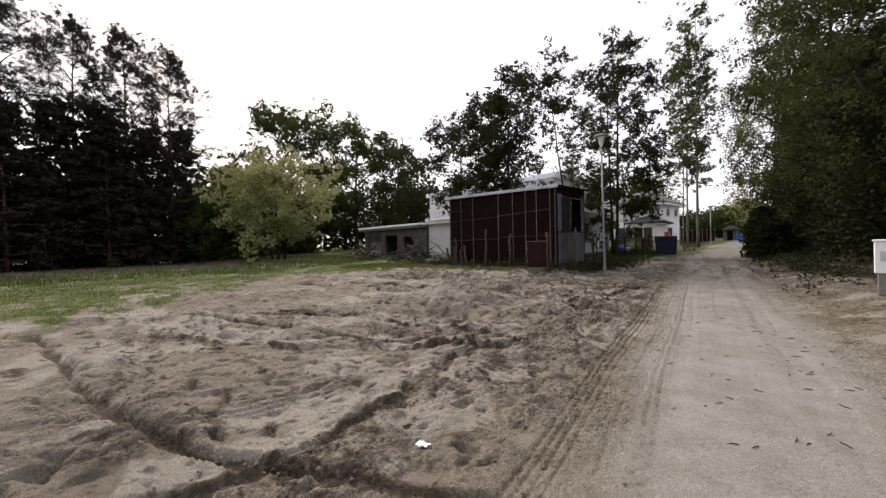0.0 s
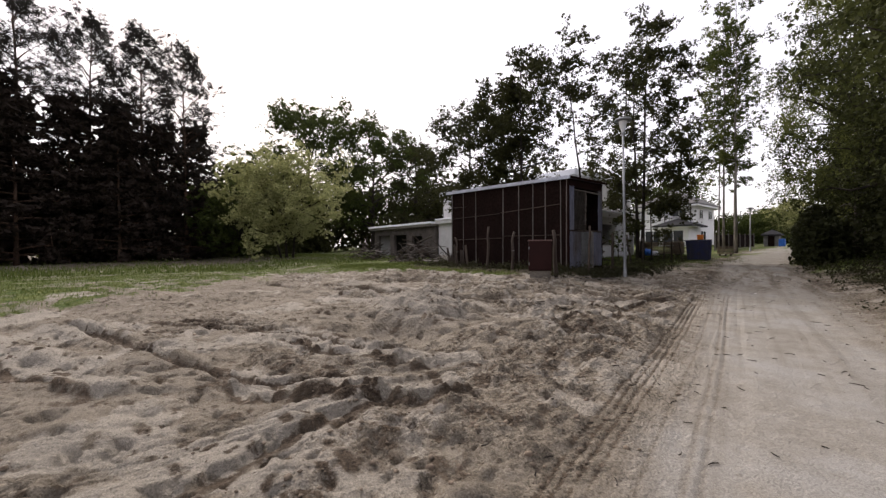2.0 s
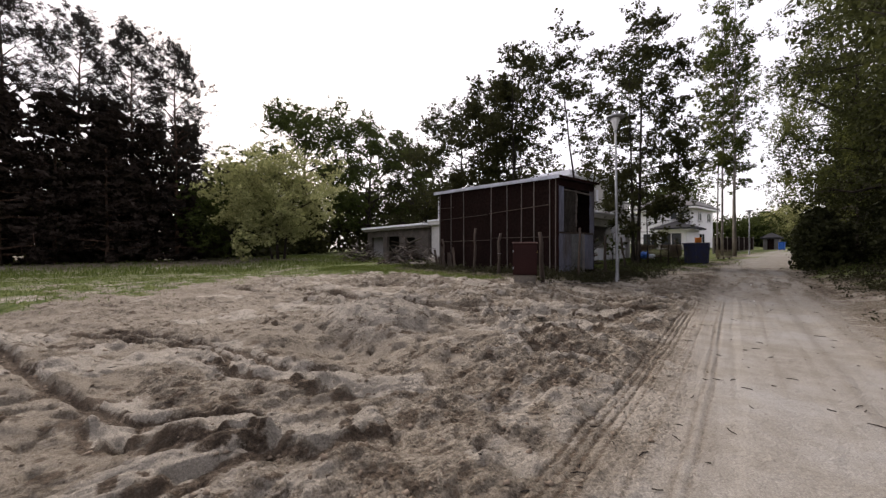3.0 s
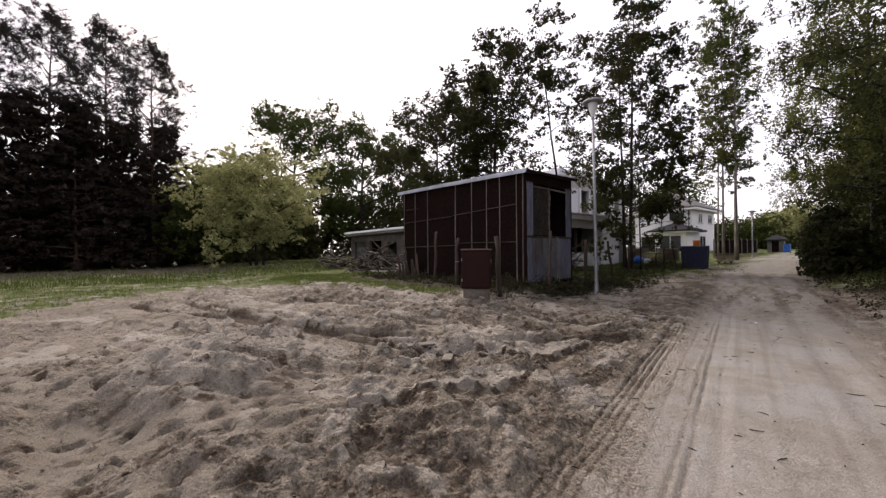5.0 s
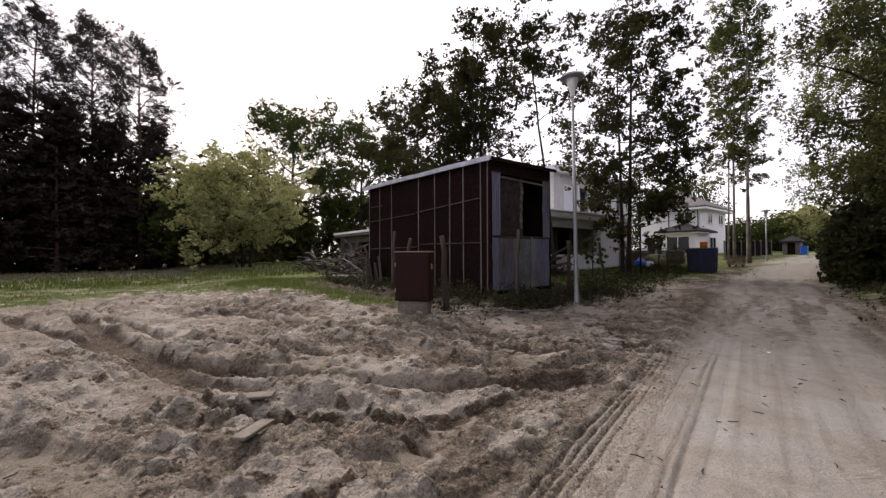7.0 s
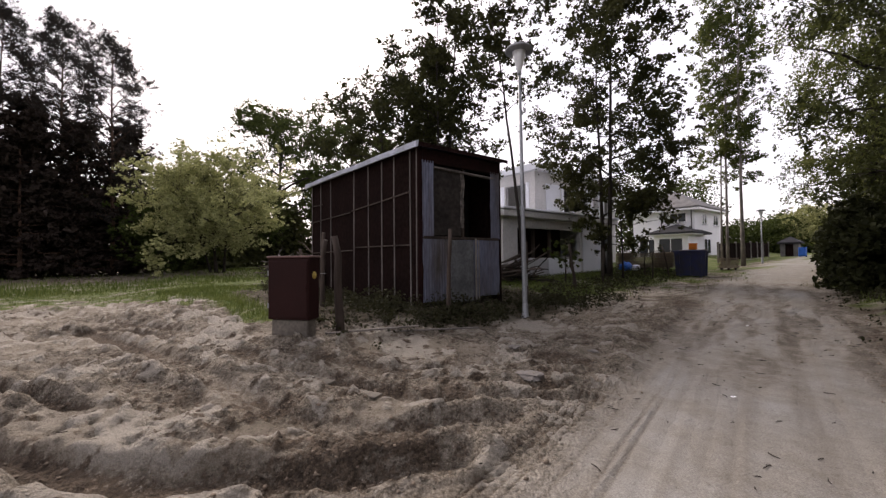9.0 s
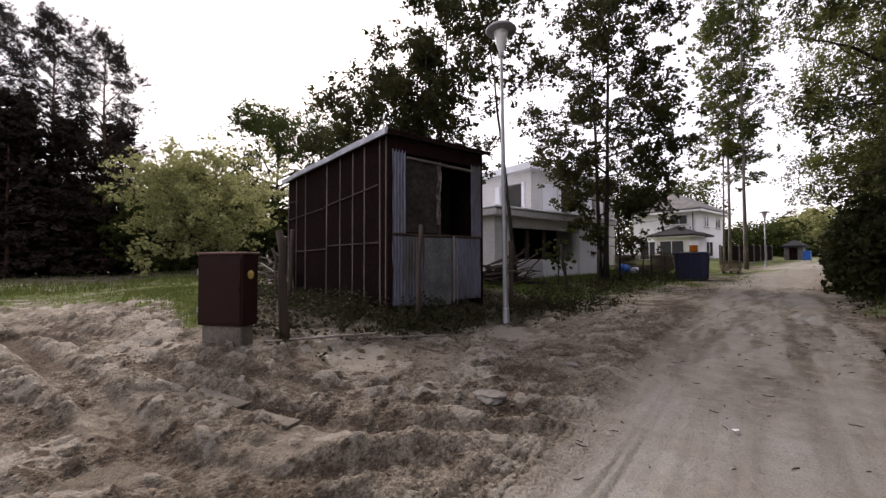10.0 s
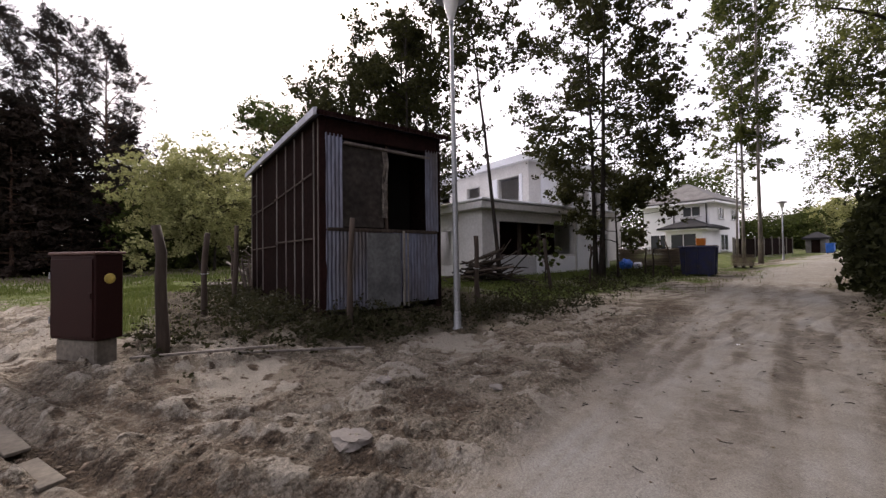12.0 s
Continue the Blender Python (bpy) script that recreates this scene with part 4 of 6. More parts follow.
def build_skip():
    s = thing("skip_container", (-11.35, 37.2, ground_at(-11.35, 37.2) - 0.02), "dark blue steel rubbish skip", "skip", turn=14)
    W, D, H = 0.80, 0.62, 1.55
    bm = bmesh.new()
    lo = [(-W * 0.9, -D * 0.9), (W * 0.9, -D * 0.9), (W * 0.9, D * 0.9), (-W * 0.9, D * 0.9)]
    hi = [(-W, -D), (W, -D), (W, D), (-W, D)]
    a = [bm.verts.new((x, y, 0.1)) for x, y in lo]
    b = [bm.verts.new((x, y, H)) for x, y in hi]
    ib = [bm.verts.new((x * 0.95, y * 0.93, H)) for x, y in hi]
    ia = [bm.verts.new((x * 0.95, y * 0.93, 0.5)) for x, y in lo]
    bm.faces.new(a[::-1])
    bm.faces.new(ia)
    for i in range(4):
        j = (i + 1) % 4
        bm.faces.new((a[i], a[j], b[j], b[i]))
        bm.faces.new((b[i], b[j], ib[j], ib[i]))
        bm.faces.new((ib[i], ib[j], ia[j], ia[i]))
    part("body", bm, BLUE_STEEL, s)
    for y in (-D - 0.02, D + 0.02):
        part("rim", block((-W - 0.05, y - 0.045, H - 0.04), (W + 0.05, y + 0.045, H + 0.06), 0.02), BLUE_STEEL, s)
    for x in (-W - 0.02, W + 0.02):
        part("rim", block((x - 0.045, -D, H - 0.04), (x + 0.045, D, H + 0.06), 0.02), BLUE_STEEL, s)
    for x in (-0.55, 0.0, 0.55):
        m = Matrix.Translation((x, -D * 0.9, 0.1)) @ Matrix.Rotation(radians(2.4), 4, "X")
        part("rib", block((-0.035, -0.07, 0), (0.035, 0.0, 1.42), 0.008, m=m), BLUE_STEEL, s)
    for y in (-0.3, 0.3):
        m = Matrix.Translation((W * 0.9, y, 0.1)) @ Matrix.Rotation(radians(3.2), 4, "Y")
        part("rib", block((0.0, -0.035, 0), (0.07, 0.035, 1.42), 0.008, m=m), BLUE_STEEL, s)
    for x in (-0.5, 0.5):
        part("skid", block((x - 0.06, -0.6, 0.0), (x + 0.06, 0.6, 0.1), 0.01), BLUE_STEEL, s)
    o = thing("bucket", (-11.25, 37.3, ground_at(-11.35, 37.2) + 1.63), "bright orange plastic bucket on top of the skip", "bucket", turn=10)
    part("body", block((-0.2, -0.17, 0), (0.2, 0.17, 0.36), 0.03), ORANGE, o)
    part("rim", block((-0.22, -0.19, 0.34), (0.22, 0.19, 0.38), 0.015), ORANGE, o)
    part("board", block((-0.7, -0.1, -0.04), (0.75, 0.1, 0.0), 0.006), PALE_WOOD, o)


build_skip()


# ---------------------------------------------------------------- unfinished white house
def wall_with_holes(axis, at, a0, a1, z0, z1, thick, holes):
    """A wall with openings through it. axis 'x': it stands at x = at and runs along y; holes: (from, to, sill, head)."""
    bm = bmesh.new()
    cuts = sorted({a0, a1, *[h[0] for h in holes], *[h[1] for h in holes]})
    for c0, c1 in zip(cuts, cuts[1:]):
        stops = [z0]
        for h in sorted((h for h in holes if h[0] <= c0 + 1e-6 and h[1] >= c1 - 1e-6), key=lambda h: h[2]):
            stops += [h[2], h[3]]
        stops.append(z1)
        for s0, s1 in zip(stops[::2], stops[1::2]):
            if s1 - s0 > 1e-4:
                if axis == "x":
                    block((at, c0, s0), (at + thick, c1, s1), 0, bm)
                else:
                    block((c0, at, s0), (c1, at + thick, s1), 0, bm)
    bmesh.ops.remove_doubles(bm, verts=bm.verts[:], dist=0.0005)
    return bm


def build_white_house():
    z = 0.35
    h = thing("white_house", (0, 0, z), "unfinished flat-roofed modern house in grey block and white panels", "house")
    t = 0.3
    # upper block
    X0, X1, Y0, Y1, U0, U1 = -38.3, -20.0, 33.5, 44.7, 4.1, 7.55
    part("wall", wall_with_holes("y", Y0, X0, X1, 0, U1, t, [(-22.9, -20.9, 4.45, 6.75), (-26.6, -25.0, 4.9, 6.6), (-30.4, -28.9, 4.9, 6.6), (-36.6, -33.5, 0.3, 3.0)]), GREY_BLOCK, h, "grey block wall")
    part("wall", wall_with_holes("x", X1 - t, Y0 + t, Y1, 0, U1, t, [(36.9, 38.3, 4.5, 6.7), (39.5, 40.1, 4.4, 6.7), (41.2, 41.8, 4.4, 6.7), (42.9, 43.9, 4.4, 6.7)]), GREY_BLOCK, h, "grey block wall")
    part("wall", block((X0, Y0 + t, 0), (X0 + t, Y1, U1), 0), RENDER_WHITE, h)
    part("wall", block((X0 + t, Y1 - t, 0), (X1 - t, Y1, U1), 0), GREY_BLOCK, h)
    part("roof", block((X0 - 0.25, Y0 - 0.35, U1), (X1 + 0.35, Y1 + 0.3, U1 + 0.18), 0.02), ROOF_FELT, h, "flat grey roof")
    part("parapet", block((X0 - 0.3, Y0 - 0.4, U1 + 0.02), (X1 + 0.4, Y0 - 0.1, U1 + 0.5), 0.03), FOAM, h, "pale parapet band")
    part("parapet", block((X1 + 0.1, Y0 - 0.1, U1 + 0.02), (X1 + 0.4, Y1 + 0.3, U1 + 0.5), 0.03), FOAM, h, "pale parapet band")
    part("inner_wall", block((X0 + 1, Y0 + 3.5, 0.1), (X1 - 3.2, Y0 + 3.6, U1 - 0.1), 0), GREY_BLOCK, h)
    part("upper_floor", block((X0 + t, Y0 + t, 3.9), (X1 - t, Y1 - t, 4.1), 0), CONCRETE, h)
    for y0, y1, z0, z1 in ((34.7, 36.4, 4.45, 6.75), (40.25, 41.05, 4.4, 6.8), (41.95, 42.75, 4.4, 6.8)):
        part("insulation_panel", block((X1 + 0.003, y0, z0), (X1 + 0.06, y1, z1), 0.01), FOAM, h, "pale blue-white insulation panel")
    for y in (36.75, 38.3):
        part("window_jamb", block((X1 + 0.003, y - 0.14, 4.4), (X1 + 0.08, y + 0.14, 6.8), 0.01), FOAM, h, "white insulation round the opening")
    part("insulation_panel", block((-20.85, Y0 - 0.06, 4.35), (-20.55, Y0 - 0.003, 6.8), 0.01), FOAM, h, "pale blue-white insulation panel")
    part("insulation_panel", block((-23.5, Y0 - 0.06, 4.35), (-23.0, Y0 - 0.003, 6.8), 0.01), FOAM, h, "pale blue-white insulation panel")
    # ground floor block
    A0, A1, B0, B1, S = -29.5, -15.8, 25.6, 33.5 - 0.002, 3.35
    part("wall", wall_with_holes("x", A1 - t, B0, 36.0, 0, S, t, [(26.7, 32.5, 1.2, 2.85), (35.1, 35.8, 0.05, 2.4)]), GREY_BLOCK, h, "grey block wall")
    part("wall", wall_with_holes("y", B0, A0, A1 - t, 0, S, t, [(-20.8, -18.2, 0.7, 2.5), (-26.5, -23.5, 0.1, 2.5)]), GREY_BLOCK, h, "grey block wall")
    part("wall", block((-19.7, 36.0 - t, 0), (A1 - t, 36.0, S), 0), GREY_BLOCK, h)
    part("inner_wall", block((-17.9, 26.2, 0), (-17.8, 33.3, S - 0.05), 0), RUSTED, h, "dark brown inner wall")
    part("floor", block((A0 + t, B0 + t, 0.0), (A1 - t, 33.3, 0.12), 0), CONCRETE, h)
    part("slab", block((A0, B0 - 0.45, S), (A1 + 0.5, 36.25, S + 0.32), 0.02), GREY_BLOCK, h, "grey concrete roof slab")
    part("slab_edge", block((A0, B0 - 0.52, S + 0.34), (A1 + 0.58, 36.3, S + 0.46), 0.03), FOAM, h, "white roof edge strip")
    part("wall_panel", block((A1 + 0.003, 32.7, 0.12), (A1 + 0.07, 35.0, S - 0.25), 0.015), FOAM, h, "white insulation wall panel")
    for y in (28.6, 30.1):
        part("post", block((A1 - 0.6, y - 0.09, 0.12), (A1 - 0.45, y + 0.09, 2.9), 0.01), WOOD, h)
    for i, (y0, y1) in enumerate(((26.7, 27.9), (27.95, 29.15), (29.2, 30.6), (30.65, 32.4))):
        part("insulation_panel", block((A1 + 0.01, y0, 0.05), (A1 + 0.13, y1, 1.18 - 0.06 * (i % 2)), 0.01), FOAM if i > 1 else ROOF_FELT, h, "low pale insulation panel")
    # low wing
    C0, C1, D0, D1, R = -41.0, -29.5 - 0.002, 25.2, 31.0, 3.15
    part("wall", wall_with_holes("y", D0, C0, C1, 0, R, t, [(-40.2, -37.6, 0.2, 2.5), (-36.8, -34.4, 0.3, 2.5), (-33.4, -31.6, 0.9, 2.3)]), WING, h, "brownish block wall darkened for the shade under its roof")
    part("wall", block((C0, D0 + t, 0), (C0 + t, D1, R), 0), GREY_BLOCK, h)
    part("wall", block((C0 + t, D1 - t, 0), (C1, D1, R), 0), GREY_BLOCK, h)
    part("slab", block((C0 - 0.4, D0 - 0.5, R), (C1, D1 + 0.3, R + 0.22), 0.02), CONCRETE, h)
    part("slab_edge", block((C0 - 0.5, D0 - 0.6, R + 0.22), (C1, D1 + 0.4, R + 0.42), 0.03), FOAM, h, "white roof edge strip")
    # near-black board added as the shade behind the wing's openings
    part("inner_wall", block((C0 + 0.4, D0 + 2.2, 0), (C1 - 0.2, D0 + 2.3, R), 0), INSIDE_SHADE, h)


build_white_house()


# ---------------------------------------------------------------- finished house beyond
def hip_roof(x0, x1, y0, y1, z0, z1, over, thick=0.18):
    bm = bmesh.new()
    x0, x1, y0, y1 = x0 - over, x1 + over, y0 - over, y1 + over
    s = min(x1 - x0, y1 - y0) / 2
    if x1 - x0 >= y1 - y0:
        r = [(x0 + s, (y0 + y1) / 2, z1), (x1 - s, (y0 + y1) / 2, z1)]
    else:
        r = [((x0 + x1) / 2, y0 + s, z1), ((x0 + x1) / 2, y1 - s, z1)]
    low = [bm.verts.new(p) for p in ((x0, y0, z0), (x1, y0, z0), (x1, y1, z0), (x0, y1, z0))]
    und = [bm.verts.new(p) for p in ((x0, y0, z0 - thick), (x1, y0, z0 - thick), (x1, y1, z0 - thick), (x0, y1, z0 - thick))]
    a, b = (bm.verts.new(p) for p in r)
    if x1 - x0 >= y1 - y0:
        fs = ((low[0], low[1], b, a), (low[1], low[2], b), (low[2], low[3], a, b), (low[3], low[0], a))
    else:
        fs = ((low[0], low[1], a), (low[1], low[2], b, a), (low[2], low[3], b), (low[3], low[0], a, b))
    for f in fs:
        bm.faces.new(f)
    for i in range(4):
        j = (i + 1) % 4
        bm.faces.new((und[i], und[j], low[j], low[i]))
    bm.faces.new(und[::-1])
    bmesh.ops.recalc_face_normals(bm, faces=bm.faces[:])
    return bm


def build_window(parent, axis, at, a0, a1, z0, z1, out):
    """Frame, mullion and pane set in a wall that faces out (+1 or -1)."""
    def bx(p0, p1, q0, q1, d0, d1):
        lo, hi = sorted((at + out * d0, at + out * d1))
        return ((lo, p0, q0), (hi, p1, q1)) if axis == "x" else ((p0, lo, q0), (p1, hi, q1))
    fr = bmesh.new()
    w = 0.07
    for p0, p1, q0, q1 in ((a0, a1, z0, z0 + w), (a0, a1, z1 - w, z1), (a0, a0 + w, z0 + w, z1 - w), (a1 - w, a1, z0 + w, z1 - w), ((a0 + a1) / 2 - w / 2, (a0 + a1) / 2 + w / 2, z0 + w, z1 - w)):
        block(*bx(p0, p1, q0, q1, 0.004, 0.06), 0, fr)
    win = part("window", fr, RENDER_WHITE, parent)
    part("pane", block(*bx(a0 + w, a1 - w, z0 + w, z1 - w, 0.008, 0.03), 0), GLASS, win)
    part("sill", block(*bx(a0 - 0.08, a1 + 0.08, z0 - 0.06, z0 - 0.003, 0.004, 0.14), 0.01), ROOF_FELT, win)


def build_far_house():
    z = 1.2
    h = thing("tiled_house", (0, 0, z), "two-storey white house with a grey hipped tile roof", "house")
    X0, X1, Y0, Y1 = -24.8, -18.2, 58.0, 66.0
    part("wall", block((X0, Y0, 0), (X1, Y1, 5.6), 0.02), RENDER_WHITE, h)
    part("roof", hip_roof(X0, X1, Y0, Y1, 5.75, 8.1, 0.7), GREY_TILE, h, "grey tiled hip roof")
    part("eaves_board", block((X0 - 0.72, Y0 - 0.72, 5.36), (X1 + 0.72, Y1 + 0.72, 5.56), 0.02), RENDER_WHITE, h, "white eaves board")
    # bay with its own low roof
    part("bay_wall", block((-21.4, 55.6, 0), (-18.0, Y0 - 0.003, 2.7), 0.02), RENDER_WHITE, h)
    part("bay_roof", hip_roof(-21.4, -18.0, 55.6, Y0 + 2.0, 2.9, 3.9, 0.6), TILE, h, "dark tiled lean-to roof")
    part("bay_eaves_board", block((-21.95, 55.05, 2.62), (-17.45, Y0 - 0.01, 2.76), 0.02), RENDER_WHITE, h)
    build_window(h, "y", Y0, -20.7, -19.0, 4.1, 5.15, -1)
    build_window(h, "y", 55.6, -20.9, -18.5, 0.35, 2.3, -1)
    build_window(h, "y", Y0, -24.1, -22.0, 0.3, 2.4, -1)
    build_window(h, "x", X1, 60.0, 61.4, 3.9, 5.1, 1)
    build_window(h, "x", X1, 63.5, 65.0, 3.9, 5.1, 1)
    build_window(h, "x", X1, 60.5, 62.5, 0.6, 2.3, 1)
    part("downpipe", tubes("downpipe", [([(-21.55, Y0 - 0.08, 0), (-21.55, Y0 - 0.08, 5.4)], [0.06, 0.06])], TILE, 8), TILE, h)
    part("downpipe", tubes("downpipe", [([(-18.5, Y0 - 0.08, 3.2), (-18.5, Y0 - 0.08, 5.4)], [0.05, 0.05])], TILE, 8), TILE, h)
    part("chimney", block((-22.6, 62.5, 6.6), (-21.9, 63.2, 8.3), 0.02), GREY_TILE, h)
    bm = bmesh.new()
    for i in range(46):
        x = -27.2 + i * 0.22
        block((x - 0.012, 54.6 - 0.012, 0.0), (x + 0.012, 54.6 + 0.012, 0.95), 0, bm)
    block((-27.3, 54.57, 0.92), (-17.0, 54.63, 0.98), 0, bm)
    part("railing", bm, TILE, h, "dark thin terrace railing")


build_far_house()


# ---------------------------------------------------------------- trees
def grow(rng, tall, trunk_r, crown_from, reach, limbs, twigs, lean=(0.0, 0.0), shape="round", up=0.5, stems=1, splay=0.0):
    """A skeleton: tube runs, and the ends that carry leaves, each with its own spread."""
    runs, ends = [], []
    for s in range(stems):
        az = rng.uniform(0, 6.28) + s * 6.28 / stems
        foot = np.array([math.cos(az), math.sin(az), 0]) * splay * (stems > 1)
        th = tall * (1 - 0.12 * s)
        n = 9
        pts = []
        wob = rng.normal(0, 0.012 * tall, (n + 1, 2))
        wob = np.cumsum(wob, 0) * 0.35
        for i in range(n + 1):
            f = i / n
            pts.append(np.array([foot[0] * (1 + 2.2 * f) + lean[0] * f ** 1.3 + wob[i, 0] * f, foot[1] * (1 + 2.2 * f) + lean[1] * f ** 1.3 + wob[i, 1] * f, th * f - 0.1 * (i == 0)]))
        r0 = trunk_r * (1 - 0.15 * s)
        runs.append((pts, [r0 * (1.35 if i == 0 else 1) * (1 - 0.93 * (i / n) ** 0.9) + 0.008 for i in range(n + 1)]))
        for k in range(limbs):
            f = crown_from + (0.97 - crown_from) * ((k + rng.uniform(0, 0.9)) / limbs)
            i = min(int(f * n), n - 1)
            a = pts[i] + (pts[i + 1] - pts[i]) * (f * n - i)
            g = (f - crown_from) / (1 - crown_from)
            if shape == "round":
                wide = math.sqrt(max(0.04, 1 - (2 * g - 0.85) ** 2 / 1.4))
            elif shape == "spire":
                wide = min(1.0, 0.45 + 2.4 * g) * (1.03 - g) ** 0.55
            elif shape == "cone":
                wide = 1.05 - 0.92 * g
            elif shape == "pine":
                wide = (0.55 + 0.45 * math.sin(math.pi * (0.1 + 0.7 * g))) * (1.02 - g) ** 0.45
            else:
                wide = 0.55 + 0.45 * math.sin(math.pi * (0.15 + 0.8 * g))
            length = reach * wide * rng.uniform(0.6, 1.12)
            az2 = k * 2.4 + rng.uniform(-0.6, 0.6)
            d = np.array([math.cos(az2), math.sin(az2), 0.0])
            rise = up * rng.uniform(0.5, 1.4) * (0.5 + 0.9 * g)
            lp = []
            for q in range(5):
                u = q / 4
                lp.append(a + d * length * u + np.array([0, 0, length * rise * (u - (0.35 if shape != "cone" else 0.1) * u * u)]) + rng.normal(0, 0.03 * length, 3) * (q > 0))
            lr = max(0.014, 0.5 * r0 * (1 - 0.8 * f) * (0.4 + length / (reach + 1e-6)))
            runs.append((lp, [lr * (1 - 0.85 * q / 4) + 0.004 for q in range(5)]))
            for w in range(twigs):
                u = rng.uniform(0.38, 1.0) if w else 1.0
                j = min(int(u * 4), 3)
                b = lp[j] + (lp[j + 1] - lp[j]) * (u * 4 - j)
                td = d * 0.7 + rng.normal(0, 0.65, 3)
                td[2] = td[2] * 0.7 + 0.25 * up
                tl = length * rng.uniform(0.14, 0.34) + 0.12
                e = b + td / np.linalg.norm(td) * tl
                runs.append(([b, (b + e) / 2 + rng.normal(0, 0.05 * tl, 3), e], [max(0.006, lr * 0.28), max(0.005, lr * 0.18), 0.004]))
                ends.append((e, tl))
                if rng.uniform() < 0.35:
                    ends.append(((b + e) / 2, tl * 0.8))
    return runs, ends


def leaf_points(rng, ends, per, spread, flat=0.8):
    """Leaves in dense sprays round each twig end, with gaps between the sprays."""
    out = []
    for e, tl in ends:
        if rng.uniform() < 0.12:
            continue
        n = max(3, int(per * rng.uniform(0.3, 1.7)))
        k = max(1, n // 14)
        soft = np.array([1, 1, flat]) * spread
        hubs = rng.normal(0, 1, (k, 3)) * soft * 0.95
        p = hubs[rng.integers(0, k, n)] + rng.normal(0, 1, (n, 3)) * soft * np.where(rng.uniform(size=(n, 1)) < 0.06, 0.7, 0.29)
        out.append(e + p)
    return np.concatenate(out)


def tree(name, at, label, seed, tall, trunk_r, crown_from, reach, limbs, twigs, per, size, spread, leaf=None, bark=None, group="trees", category="tree", slim=0.72, droop=0.0, flat=0.8, **kw):
    rng = np.random.default_rng(seed)
    x, y = at
    t = thing(name, (x, y, ground_at(x, y) - 0.05), label, category, group)
    runs, ends = grow(rng, tall, trunk_r, crown_from, reach, limbs, twigs, **kw)
    part("trunk", tubes("trunk", runs, bark or BARK, 7), bark or BARK, t)
    pts = leaf_points(rng, ends, per, spread, flat)
    pts = pts[pts[:, 2] > 0.15]
    part("crown", leaves_mesh("crown", pts, size, leaf or LEAF, rng, slim, droop), leaf or LEAF, t)
    return t


# broad trees behind the shed and beside the house
tree("broadleaf_tree", (-12.7, 29.9), "slender dark green roadside tree with twin trunks", 11, 17.0, 0.13, 0.20, 4.6, 17, 7, 95, 0.17, 0.36, LEAF_DARK, stems=2, splay=0.18, shape="spire", up=0.42)
tree("broadleaf_tree", (-18.4, 23.4), "dark green broadleaf tree behind the shed", 12, 14.2, 0.17, 0.30, 2.7, 15, 7, 105, 0.16, 0.36, LEAF_DARK, stems=2, splay=0.4, shape="round", up=0.6)
tree("broadleaf_tree", (-20.6, 21.2), "dark green broadleaf tree behind the shed", 13, 10.6, 0.14, 0.28, 2.7, 17, 7, 105, 0.16, 0.36, LEAF_DARK, shape="round", up=0.6)
tree("slim_tree", (-13.2, 24.2), "thin leaning young tree with sparse leaves", 14, 13.2, 0.085, 0.55, 2.2, 12, 5, 80, 0.16, 0.32, LEAF_DARK, lean=(-1.3, -0.7), shape="round")
tree("slim_tree", (-16.6, 22.2), "thin leaning young tree with sparse leaves", 15, 13.4, 0.085, 0.5, 2.2, 12, 5, 80, 0.16, 0.32, LEAF_DARK, lean=(-0.6, 0.2), shape="round")
tree("sapling", (-12.0, 25.4), "small leafy sapling beside the fence posts", 16, 2.0, 0.03, 0.3, 0.6, 9, 4, 9, 0.16, 0.12, shape="round", category="sapling", group="")
tree("sapling", (-12.3, 30.9), "leafy young tree beside the twin-trunked tree", 17, 6.6, 0.05, 0.2, 2.1, 14, 6, 55, 0.17, 0.3, LEAF_DARK, shape="round", category="sapling", group="")
tree("oak_tree", (-80.0, 32.0), "wide dark green oak on the far side of the meadow", 21, 28.0, 0.55, 0.18, 12.0, 32, 8, 105, 0.40, 1.0, LEAF, shape="round", up=0.6)
tree("oak_tree", (-75.0, 44.0), "wide dark green oak on the far side of the meadow", 22, 26.0, 0.5, 0.15, 10.5, 28, 8, 95, 0.40, 1.0, LEAF, shape="round", up=0.6)
tree("oak_tree", (-70.0, 52.0), "dark green broadleaf tree beyond the low wing", 23, 22.0, 0.4, 0.15, 8.0, 24, 8, 95, 0.38, 0.9, LEAF_DARK, shape="round", up=0.6)
tree("bush", (-47.5, 17.4), "large light green willow bush at the meadow's edge", 31, 10.2, 0.15, 0.24, 5.5, 32, 9, 78, 0.165, 0.32, LEAF_LIGHT, category="bush", group="", stems=3, splay=0.9, shape="round", up=0.75)
tree("bush", (-55.5, 12.6), "darker green willow bush before the pines", 32, 8.5, 0.12, 0.06, 4.6, 30, 8, 36, 0.30, 0.50, LEAF, category="bush", group="", stems=2, splay=0.7, shape="round", up=0.7)
tree("sapling", (-41.0, 12.0), "small pale-leaved sapling standing in the meadow", 33, 2.9, 0.03, 0.1, 1.0, 14, 5, 18, 0.22, 0.2, LEAF_LIGHT, category="sapling", group="", shape="round", up=0.8)

